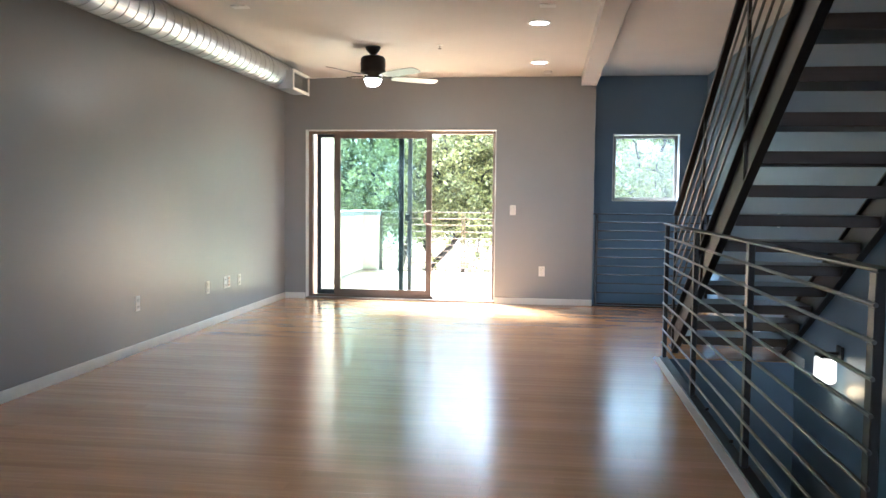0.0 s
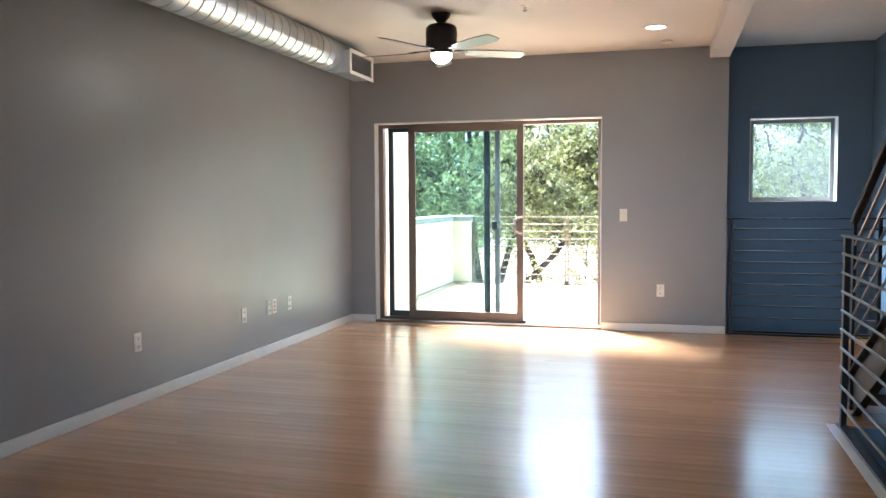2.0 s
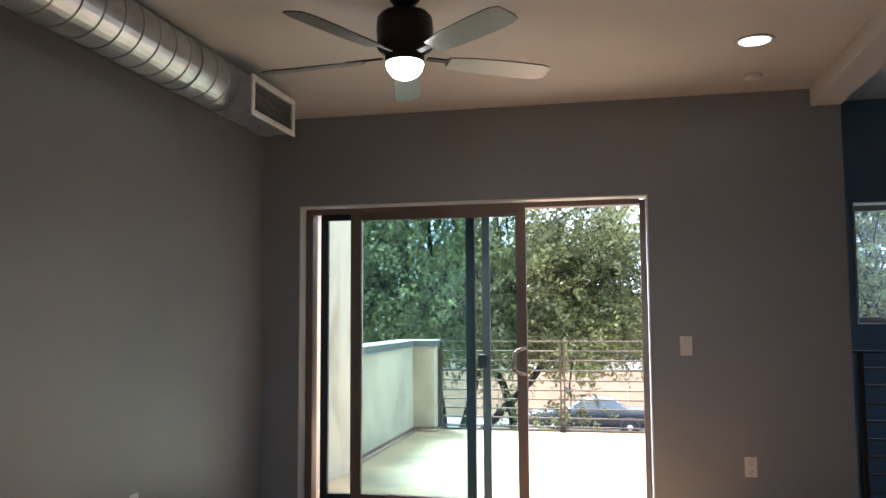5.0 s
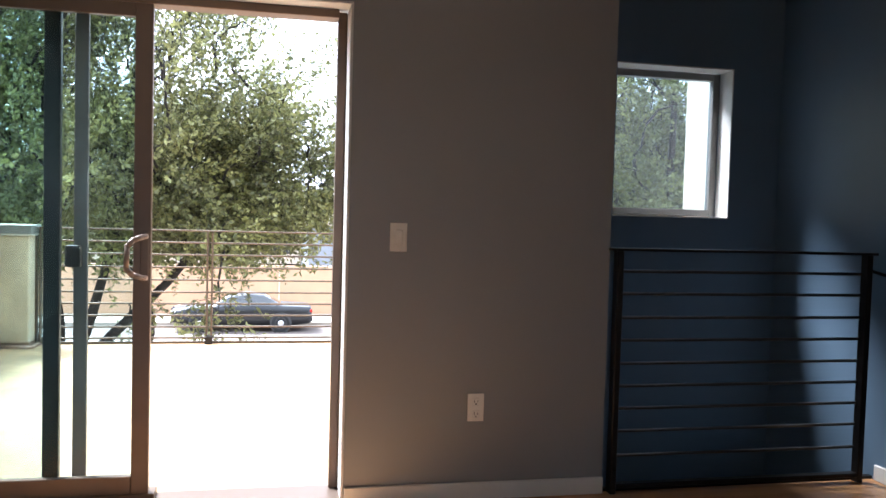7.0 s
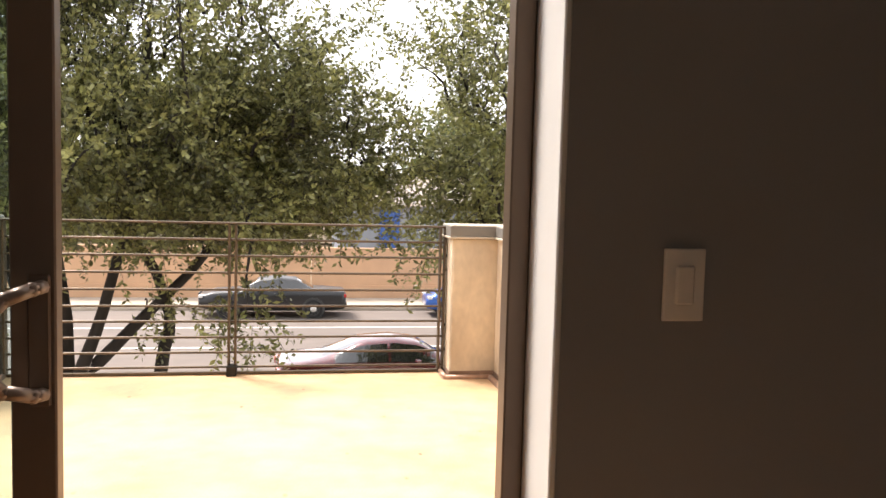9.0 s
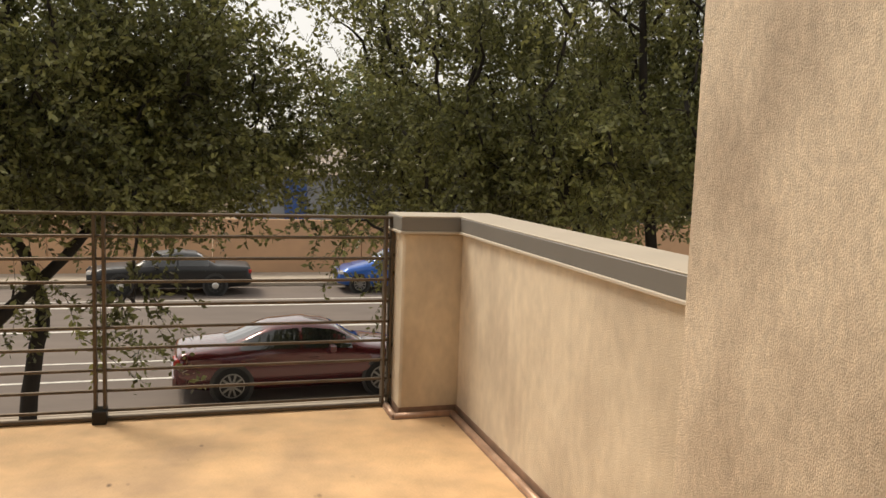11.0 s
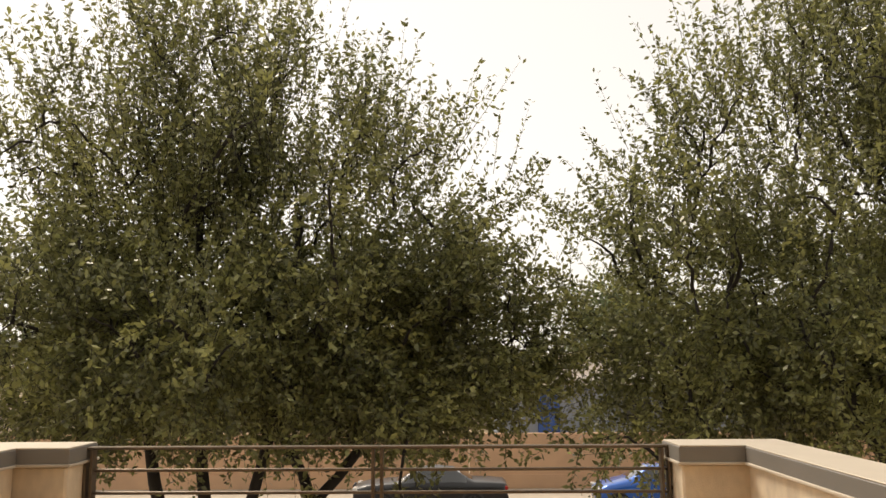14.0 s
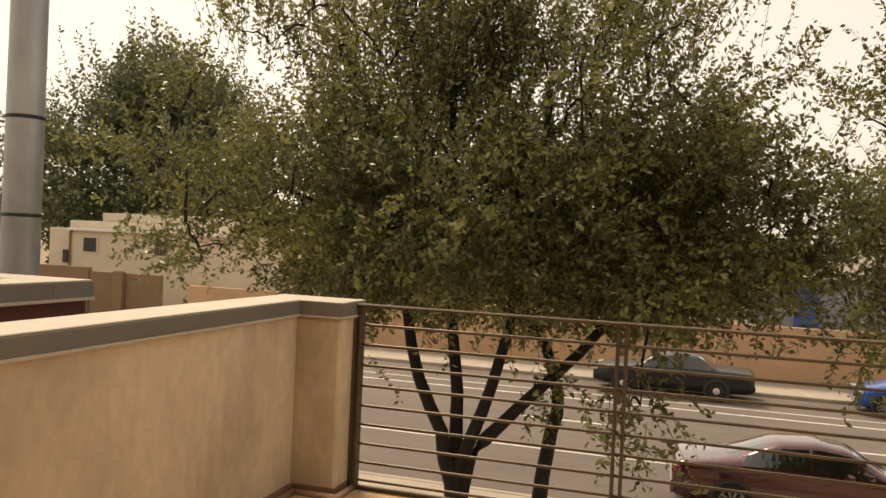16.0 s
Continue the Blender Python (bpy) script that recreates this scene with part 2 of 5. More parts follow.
M_CHROME = material("chrome", (0.6, 0.6, 0.6), 0.15, metal=1.0, vary=0.03, bump=0.0)

# ---- builders ----
ORIGIN = {}


def thing(name, at=(0, 0, 0), label="", category="", group="", kind=""):
    ob = new(name)
    ob.empty_display_size = 0.1
    ob.location = at
    ORIGIN[ob] = Vector(at)
    return tagged(ob, label, category, group, kind)


def mesh_of(name, bm, mats, smooth=False):
    me = bpy.data.meshes.new(name)
    bm.normal_update()
    bm.to_mesh(me)
    bm.free()
    for m in mats if isinstance(mats, (list, tuple)) else [mats]:
        me.materials.append(m)
    if smooth:
        me.polygons.foreach_set("use_smooth", [True] * len(me.polygons))
    return me


def part(name, bm, mat, parent=None, label="", smooth=False, kind=""):
    o = ORIGIN.get(parent, Vector((0, 0, 0)))
    if parent is not None:
        bm.transform(Matrix.Translation(-o))
    ob = new(name, mesh_of(name, bm, mat, smooth))
    if parent is not None:
        ob.parent = parent
        ORIGIN[ob] = o
    return tagged(ob, label, kind=kind)


def single(name, bm, mat, label="", category="", group="", kind="", smooth=False):
    """A thing or a piece of the setting that is one mesh."""
    return tagged(part(name, bm, mat, None, smooth=smooth), label, category, group, kind)


def box(x0, x1, y0, y1, z0, z1, bevel=0.0, bm=None, segments=1):
    keep = bm
    b = bmesh.new()
    bmesh.ops.create_cube(b, size=1)
    b.transform(Matrix.Translation(((x0 + x1) / 2, (y0 + y1) / 2, (z0 + z1) / 2)) @ Matrix.Diagonal((x1 - x0, y1 - y0, z1 - z0, 1)))
    if bevel:
        bmesh.ops.bevel(b, geom=b.edges[:], offset=bevel, segments=segments, affect="EDGES", profile=0.6)
    if keep is None:
        return b
    return join(keep, b)


def join(into, b, m=None):
    if m is not None:
        b.transform(m)
    me = bpy.data.meshes.new("t")
    b.to_mesh(me)
    b.free()
    into.from_mesh(me)
    bpy.data.meshes.remove(me)
    return into


def boxes(rows, bevel=0.0):
    bm = bmesh.new()
    for r in rows:
        box(*r, bevel=bevel, bm=bm)
    return bm


def rod(a, b, r, sides=8, r2=None, bm=None, flat=None):
    """A round bar from a to b; flat gives (width, depth) of a flat bar instead."""
    a, b = Vector(a), Vector(b)
    m = bmesh.new()
    d = b - a
    if flat:
        bmesh.ops.create_cube(m, size=1)
        m.transform(Matrix.Diagonal((flat[0], flat[1], d.length, 1)))
        bmesh.ops.bevel(m, geom=m.edges[:], offset=min(flat) * 0.15, segments=1, affect="EDGES")
    else:
        bmesh.ops.create_cone(m, cap_ends=True, segments=sides, radius1=r, radius2=r if r2 is None else r2, depth=d.length)
    q = d.to_track_quat("Z", "Y").to_matrix().to_4x4() if abs(d.normalized().z) < 0.9999 else Matrix.Identity(4)
    m.transform(Matrix.Translation((a + b) / 2) @ q)
    if bm is None:
        return m
    return join(bm, m)


def lathe(profile, at=(0, 0, 0), sides=32, axis="Z"):
    """A turned solid from (radius, height) rows."""
    bm = bmesh.new()
    rings = []
    for r, z in profile:
        rings.append([bm.verts.new((r * math.cos(2 * math.pi * i / sides), r * math.sin(2 * math.pi * i / sides), z)) for i in range(sides)])
    for p, q in zip(rings, rings[1:]):
        for i in range(sides):
            bm.faces.new((p[i], p[(i + 1) % sides], q[(i + 1) % sides], q[i]))
    bm.faces.new(rings[0][::-1])
    bm.faces.new(rings[-1])
    m = Matrix.Identity(4)
    if axis == "Y":
        m = pose(0, 0, 0, 90, 0, 0)
    if axis == "X":
        m = pose(0, 0, 0, 0, 90, 0)
    bm.transform(Matrix.Translation(at) @ m)
    bmesh.ops.recalc_face_normals(bm, faces=bm.faces[:])
    return bm


# ---- plan ----
LEFT, RIGHT, FRONT, BACK, CEIL, CEIL_R = -2.808, 2.38, 10.362, -3.2, 2.70, 2.83
OUT = 10.565
DX0, DX1, DTOP = -2.54, -0.195, 2.083
VOID_X, BLUE_Y = 0.96, 11.25
DECK = -0.046
GROUND = -3.45

# ---- structure: the room ----
single("wall_left", box(LEFT - 0.2, LEFT, BACK, OUT, -3.2, 6.0), M_GREY, "grey painted plaster wall with a soft sheen", "wall", kind="structure")
single("wall_front", boxes([(LEFT, DX0, FRONT, OUT, -3.2, 6.0), (DX1, VOID_X, FRONT, OUT, -3.2, 6.0), (DX0, DX1, FRONT, OUT, DTOP, 6.0), (DX0, DX1, FRONT, OUT, -3.2, -0.06)]), M_GREY, "grey painted wall round the sliding balcony door", "wall", kind="structure")
single("wall_right", boxes([(RIGHT, RIGHT + 0.2, BACK, BLUE_Y + 0.2, -3.2, 6.0)]), M_BLUE, "slate blue painted wall beside the stairs", "wall", kind="structure")
# unseen opening added in the back wall so that daylight fills the room
BW = (-2.3, 0.6, 0.75, 2.35)
single("wall_back", boxes([(LEFT - 0.2, BW[0], BACK - 0.2, BACK, -3.2, 6.0), (BW[1], RIGHT + 0.2, BACK - 0.2, BACK, -3.2, 6.0), (BW[0], BW[1], BACK - 0.2, BACK, -3.2, BW[2]), (BW[0], BW[1], BACK - 0.2, BACK, BW[3], 6.0)]), M_GREY, "plain grey wall closing the room, with an added unseen opening for daylight", "wall", kind="structure")
WX0, WX1, WZ0, WZ1 = 1.235, 2.069, 1.244, 2.10
single("wall_alcove", boxes([(VOID_X, WX0, BLUE_Y, BLUE_Y + 0.2, -3.2, 6.0), (WX1, RIGHT, BLUE_Y, BLUE_Y + 0.2, -3.2, 6.0), (WX0, WX1, BLUE_Y, BLUE_Y + 0.2, -0.75, WZ0), (WX0, WX1, BLUE_Y, BLUE_Y + 0.2, WZ1, 6.0)]), M_BLUE, "slate blue painted wall with a square window", "wall", kind="structure")
single("wall_alcove_side", box(VOID_X - 0.004, VOID_X + 0.006, FRONT + 0.004, BLUE_Y, -3.2, CEIL_R), M_BLUE, "slate blue return wall of the alcove", "wall", kind="structure")
single("ceiling", boxes([(LEFT, 0.87, BACK, FRONT, CEIL, CEIL + 0.3), (0.87, RIGHT, 6.1, BLUE_Y, CEIL_R, CEIL_R + 0.25), (0.87, RIGHT, BACK, 1.6, CEIL_R, CEIL_R + 0.25), (0.87, 1.2, 1.6, 6.1, CEIL_R, CEIL_R + 0.25)]), M_CEIL, "cream painted plaster ceiling", "ceiling", kind="structure")
single("ceiling_upper", box(LEFT - 0.2, RIGHT + 0.2, BACK, OUT + 0.9, 6.0, 6.2), M_CEIL, "plain ceiling of the upper storey", "ceiling", kind="structure")
single("wall_upper_stair", boxes([(0.87, 1.2, 1.6, 6.1, CEIL_R + 0.25, 6.0), (1.2, RIGHT, 6.1, 6.3, CEIL_R + 0.25, 6.0), (1.2, RIGHT, 1.4, 1.6, CEIL_R + 0.25, 6.0)]), M_GREY, "plain grey wall round the upper stairwell", "wall", kind="structure")
single("beam", box(0.788, 0.966, BACK, FRONT - 0.002, 2.59, 3.0, 0.004), M_CEIL, "cream painted ceiling beam", "beam", kind="structure")

# stair line: a frame turned slightly from the walls, origin at the far corner of the stairwell
SKEW = 0.0
S = Matrix.Translation((1.37, 7.2, 0)) @ pose(0, 0, 0, 0, 0, -SKEW)


def on_stair(x, y, z):
    return S @ Vector((x, y, z))


def prism(corners, z0, z1):
    bm = bmesh.new()
    lo = [bm.verts.new((x, y, z0)) for x, y in corners]
    hi = [bm.verts.new((x, y, z1)) for x, y in corners]
    bm.faces.new(lo[::-1])
    bm.faces.new(hi)
    n = len(corners)
    for i in range(n):
        bm.faces.new((lo[i], lo[(i + 1) % n], hi[(i + 1) % n], hi[i]))
    bmesh.ops.recalc_face_normals(bm, faces=bm.faces[:])
    return bm


WELL_A = on_stair(-0.03, 0.03, 0)
WELL_B = on_stair(-0.03, -4.75, 0)
SUBZ = -0.018
sub = prism([(LEFT, BACK), (RIGHT, BACK), (RIGHT, WELL_B.y), (WELL_B.x, WELL_B.y), (WELL_A.x, WELL_A.y), (RIGHT, WELL_A.y), (RIGHT, FRONT + 0.02), (LEFT, FRONT + 0.02)], -0.3, SUBZ)
floor = single("floor", sub, M_SUB, "honey coloured strip wood floor with a glossy finish", "floor", kind="structure")
single("floor_lower", box(LEFT - 0.2, RIGHT + 0.2, BACK, BLUE_Y + 0.2, -3.25, -3.05), M_CEIL, "pale floor of the storey below", "floor", kind="structure")
single("wall_stairwell", prism([(WELL_B.x - 0.1, WELL_B.y), (WELL_A.x - 0.1, WELL_A.y), (WELL_A.x - 0.004, WELL_A.y), (WELL_B.x - 0.004, WELL_B.y)], -3.05, -0.3), M_GREY, "grey painted wall of the stairwell below", "wall", kind="structure")
single("wall_stairwell_end", box(WELL_A.x, RIGHT, WELL_A.y + 0.002, WELL_A.y + 0.12, -3.05, -0.3), M_BLUE, "slate blue wall at the end of the stairwell", "wall", kind="structure")
single("wall_under_floor", box(LEFT, RIGHT, WELL_B.y - 0.12, WELL_B.y, -3.05, -0.3), M_GREY, "plain grey wall under the floor", "wall", kind="structure")
single("stairwell_fascia", boxes([(WELL_A.x + 0.012, RIGHT, WELL_A.y - 0.012, WELL_A.y - 0.001, -0.3, -0.001), (RIGHT - 0.012, RIGHT - 0.001, WELL_B.y, WELL_A.y - 0.014, -0.3, 0.0)]), M_BLUE, "slate blue fascia round the stairwell opening", "trim", kind="structure")
single("stairwell_edge_trim", prism([(WELL_B.x - 0.045, WELL_B.y), (WELL_A.x - 0.045, WELL_A.y + 0.02), (WELL_A.x + 0.012, WELL_A.y + 0.02), (WELL_B.x + 0.012, WELL_B.y)], -0.28, 0.006), M_TRIM, "pale trim along the stairwell edge", "trim", kind="structure")
single("alcove_edge_trim", box(VOID_X, RIGHT, FRONT + 0.02, FRONT + 0.05, -0.28, 0.012, 0.003), M_STEEL, "dark steel edge of the floor at the alcove", "trim", kind="structure")

# skirting boards
single("baseboard", boxes([(LEFT, LEFT + 0.016, BACK, FRONT - 0.016, 0.0, 0.075)], 0.004), M_TRIM, "white painted skirting board", "baseboard", kind="structure")
single("baseboard", boxes([(LEFT, DX0 - 0.002, FRONT - 0.016, FRONT, 0.0, 0.075)], 0.004), M_TRIM, "white painted skirting board", "baseboard", kind="structure")
single("baseboard", boxes([(DX1 + 0.002, VOID_X, FRONT - 0.016, FRONT, 0.0, 0.075)], 0.004), M_TRIM, "white painted skirting board", "baseboard", kind="structure")
single("baseboard", boxes([(RIGHT - 0.016, RIGHT, 7.0, FRONT, 0.0, 0.075)], 0.004), M_TRIM, "white painted skirting board", "baseboard", kind="structure")

# plaster return round the balcony door
single("door_trim", boxes([(DX0, DX0 + 0.012, FRONT - 0.004, FRONT + 0.1, 0.0, DTOP - 0.012), (DX1 - 0.012, DX1, FRONT - 0.004, OUT, 0.0, DTOP - 0.012), (DX0, DX1, FRONT - 0.004, FRONT + 0.1, DTOP - 0.012, DTOP)], 0.003), M_BEAD, "pale plaster return round the balcony door", "trim", kind="structure")
single("door_sill", box(DX0, DX1, FRONT - 0.01, OUT, -0.06, 0.022, 0.004), M_BRONZE, "bronze aluminium door threshold", "threshold", kind="structure")

# ---- sliding door ----
door = thing("door_1", (DX0, FRONT + 0.1, 0.022), "bronze aluminium sliding glass door, standing open to the balcony", "sliding door", kind="structure")
FY = FRONT + 0.10
z0, z1 = 0.022, DTOP - 0.012
part("frame", boxes([(-2.528, -2.48, FY, FY + 0.1, z0, z1), (DX1 - 0.05, DX1 - 0.012, FY + 0.05, FY + 0.1, z0, z1), (-2.48, DX1 - 0.05, FY, FY + 0.1, z1 - 0.035, z1), (-2.48, -0.96, FY, FY + 0.1, z0, z0 + 0.025)], 0.003), M_BRONZE, door)


def leaf(name, xa, xb, ya, yb, stile_l, stile_r, top, bottom, mat, frame_label, glass_mat, lo=0.045, hi=2.045):
    lf = part(name, boxes([(xa, xa + stile_l, ya, yb, lo, hi), (xb - stile_r, xb, ya, yb, lo, hi), (xa + stile_l, xb - stile_r, ya, yb, hi - top, hi), (xa + stile_l, xb - stile_r, ya, yb, lo, lo + bottom)], 0.003), mat, door, frame_label)
    ym = (ya + yb) / 2
    if glass_mat:
        p = part("pane", box(xa + stile_l, xb - stile_r, ym - 0.004, ym + 0.004, lo + bottom, hi - top), glass_mat, lf, "clear glass with a green tint")
        p.visible_shadow = False
    return lf


fixed = leaf("fixed_leaf", -2.44, -1.34, FY + 0.055, FY + 0.09, 0.052, 0.062, 0.05, 0.06, M_DARKAL, "dark aluminium fixed glass leaf", M_GLASS)
slide = leaf("sliding_leaf", -2.205, -0.985, FY + 0.008, FY + 0.045, 0.075, 0.068, 0.062, 0.075, M_BRONZE, "bronze aluminium sliding glass leaf", M_GLASS)
screen = leaf("screen_leaf", -2.44, -1.242, FY + 0.096, FY + 0.112, 0.045, 0.055, 0.035, 0.05, M_SCREEN, "grey aluminium screen door frame", None)
hz = 1.02
hy = FY + 0.004
loop = [(-1.002, hy, hz + 0.085), (-1.012, hy - 0.022, hz + 0.083), (-1.045, hy - 0.045, hz + 0.07), (-1.066, hy - 0.055, hz + 0.045), (-1.069, hy - 0.057, hz - 0.045), (-1.048, hy - 0.047, hz - 0.07), (-1.012, hy - 0.022, hz - 0.083), (-1.002, hy, hz - 0.085)]
hbm = bmesh.new()
for p, q in zip(loop, loop[1:]):
    rod(p, q, 0.0115, 8, bm=hbm)
for p in loop[1:-1]:
    join(hbm, lathe([(0.005, -0.0115), (0.0115, -0.005), (0.0115, 0.005), (0.005, 0.0115)], p, 8))
part("handle", hbm, M_PULL, slide, "looped pale metal door pull", smooth=True)
part("handle_plate", box(-1.026, -0.992, FY + 0.001, FY + 0.008, hz - 0.105, hz + 0.105, 0.003), M_BRONZE, slide)
part("latch", box(-1.325, -1.262, FY + 0.062, FY + 0.096, hz - 0.05, hz + 0.04, 0.012, segments=2), M_SLOT, fixed, "black latch")

# ---- alcove window ----
win = thing("window_1", (WX0, BLUE_Y + 0.1, WZ0), "square fixed window in a grey aluminium frame", "window", kind="structure")
part("window_reveal", boxes([(WX0, WX0 + 0.008, BLUE_Y - 0.003, BLUE_Y + 0.13, WZ0, WZ1), (WX1 - 0.008, WX1, BLUE_Y - 0.003, BLUE_Y + 0.13, WZ0, WZ1), (WX0 + 0.008, WX1 - 0.008, BLUE_Y - 0.003, BLUE_Y + 0.13, WZ1 - 0.008, WZ1), (WX0 + 0.008, WX1 - 0.008, BLUE_Y - 0.003, BLUE_Y + 0.13, WZ0, WZ0 + 0.008)]), M_TRIM, win)
part("window_frame", boxes([(WX0 + 0.01, WX0 + 0.05, BLUE_Y + 0.13, BLUE_Y + 0.18, WZ0 + 0.01, WZ1 - 0.01), (WX1 - 0.05, WX1 - 0.01, BLUE_Y + 0.13, BLUE_Y + 0.18, WZ0 + 0.01, WZ1 - 0.01), (WX0 + 0.05, WX1 - 0.05, BLUE_Y + 0.13, BLUE_Y + 0.18, WZ1 - 0.05, WZ1 - 0.01), (WX0 + 0.05, WX1 - 0.05, BLUE_Y + 0.13, BLUE_Y + 0.18, WZ0 + 0.01, WZ0 + 0.05)], 0.003), M_SCREEN, win)
pane = part("pane", box(WX0 + 0.05, WX1 - 0.05, BLUE_Y + 0.15, BLUE_Y + 0.158, WZ0 + 0.05, WZ1 - 0.05), M_WGLASS, win, "slightly hazy clear glass")
pane.visible_shadow = False


# ---- guard rails ----
def straight_rail(name, a, b, posts, top, levels, label, post_size=(0.045, 0.045), m=None, mat=M_STEEL, rod_mat=M_ROD, r=0.0075, foot=0.0, base=0.0):
    """A level guard rail along local y from a to b, with posts at the given places."""
    m = m or Matrix.Identity(4)
    at = m @ Vector((0, a, base))
    t = thing(name, at, label, "railing")
    for p in posts:
        bm = box(-post_size[0] / 2, post_size[0] / 2, p - post_size[1] / 2, p + post_size[1] / 2, base + foot, top - 0.012, 0.004)
        bm.transform(m)
        part("post", bm, mat, t)
    bm = box(-0.028, 0.028, min(a, b) - 0.03, max(a, b) + 0.03, top - 0.012, top, 0.003)
    bm.transform(m)
    part("top_rail", bm, mat, t)
    for z in levels:
        bm = rod((-0.018, a, z), (-0.018, b, z), r, 8)
        bm.transform(m)
        part("bar", bm, rod_mat, t)
    return t


ALCOVE = Matrix.Translation((0, FRONT - 0.01, 0)) @ pose(0, 0, 0, 0, 0, -90)
rail_a = straight_rail("guard_rail", 0.985, 2.275, (1.0, 2.265), 1.10, (0.996, 0.895, 0.788, 0.686, 0.581, 0.479, 0.378, 0.275, 0.164), "black steel guard rail with horizontal bars at the alcove", (0.05, 0.03), ALCOVE)
bm = box(-0.02, 0.02, 0.985, 2.275, 0.025, 0.045, 0.003)
bm.transform(ALCOVE)
part("bottom_rail", bm, M_STEEL, rail_a)
part("wall_bracket", rod((2.265, FRONT - 0.01, 1.02), (RIGHT, FRONT - 0.01, 0.99), 0.008), M_STEEL, rail_a)
LEV = [0.975 - 0.105 * i for i in range(9)]
rail_b = straight_rail("guard_rail", 0.0, -4.2, (-0.01, -1.29, -2.69, -4.16), 1.08, LEV, "dark steel guard rail with horizontal rods along the stairwell", (0.03, 0.055), S)
bm = box(-0.03, 0.03, -4.24, 0.03, 0.006, 0.02, 0.003)
bm.transform(S)
part("base_plate", bm, M_STEEL, rail_b)
for p in (-1.29, -2.69, -1.75, -2.4):
    bm = lathe([(0.012, 0), (0.012, 0.012), (0.006, 0.014)], (0.024, p + 0.09, 0.02), 10)
    bm.transform(S)
    part("bolt", bm, M_STEEL, rail_b)

# ---- stairs ----
stairs = thing("staircase", on_stair(0.13, 0, 0), "open-riser staircase with dark wood treads and black steel stringers", "stairs")
RISE, RUN, N = 0.169, 0.291, 17
SX0, SX1 = 0.15, 0.985
for i in range(N):
    y = 0.44 - RUN * i
    z = RISE * (i + 1)
    bm = box(SX0 + 0.012, SX1 - 0.012, y - 0.31, y + 0.02, z - 0.068, z, 0.006, segments=2)
    bm.transform(S)
    part("tread", bm, M_TREAD, stairs)
slope = RISE / RUN


def stringer(x, w):
    bm = bmesh.new()
    ya, yb = 0.58, -RUN * N + 0.4
    pts = []
    for y in (ya, yb):
        zc = slope * (0.46 - y) + 0.05
        pts.append((y, zc))
    (y0, q0), (y1, q1) = pts
    h = 0.15
    prof = [(y0, max(0.0, q0 - h)), (y0 - 0.18, 0.0), (y1, q1 - h), (y1, q1 + h), (y0, q0 + h)]
    lo = [bm.verts.new((x, y, z)) for y, z in prof]
    hi = [bm.verts.new((x + w, y, z)) for y, z in prof]
    bm.faces.new(lo)
    bm.faces.new(hi[::-1])
    for i in range(5):
        bm.faces.new((lo[i], hi[i], hi[(i + 1) % 5], lo[(i + 1) % 5]))
    bmesh.ops.recalc_face_normals(bm, faces=bm.faces[:])
    d = Vector((0, -RUN, RISE)).normalized()
    up = Vector((0, RISE, RUN)).normalized()
    for s in (-1, 1):
        c0 = Vector((x - 0.012 if x < 0.5 else x + w - 0.012, y0, q0)) + up * (0.125 * s)
        rod(c0, c0 + d * 5.6, 0, flat=(0.05, 0.014), bm=bm)
    bm.transform(S)
    return bm


part("stringer", stringer(SX0 - 0.012, 0.012), M_STEEL, stairs)
part("stringer", stringer(SX1, 0.012), M_STEEL, stairs)
for k, off in enumerate((1.02, 0.86, 0.72, 0.58, 0.44, 0.30)):
    a = (SX0 - 0.02, 0.46, off + 0.12)
    b = (SX0 - 0.02, -4.2, off + 0.12 + slope * 4.66)
    bm = rod(a, b, 0.008, 8) if k else rod(a, b, 0, flat=(0.045, 0.03))
    bm.transform(S)
    part("bar" if k else "hand_rail", bm, M_ROD if k else M_STEEL, stairs)
for y in (0.44, -0.75, -1.94, -3.13):
    bm = box(SX0 - 0.03, SX0 - 0.012, y - 0.02, y + 0.02, slope * (0.46 - y) - 0.05 if y < 0.4 else 0.0, slope * (0.46 - y) + 1.13, 0.003)
    bm.transform(S)
    part("baluster", bm, M_STEEL, stairs)
part("shoe_plate", boxes([(1.49, 1.55, 7.62, 7.80, 0.003, 0.02)], 0.003), M_STEEL, stairs)

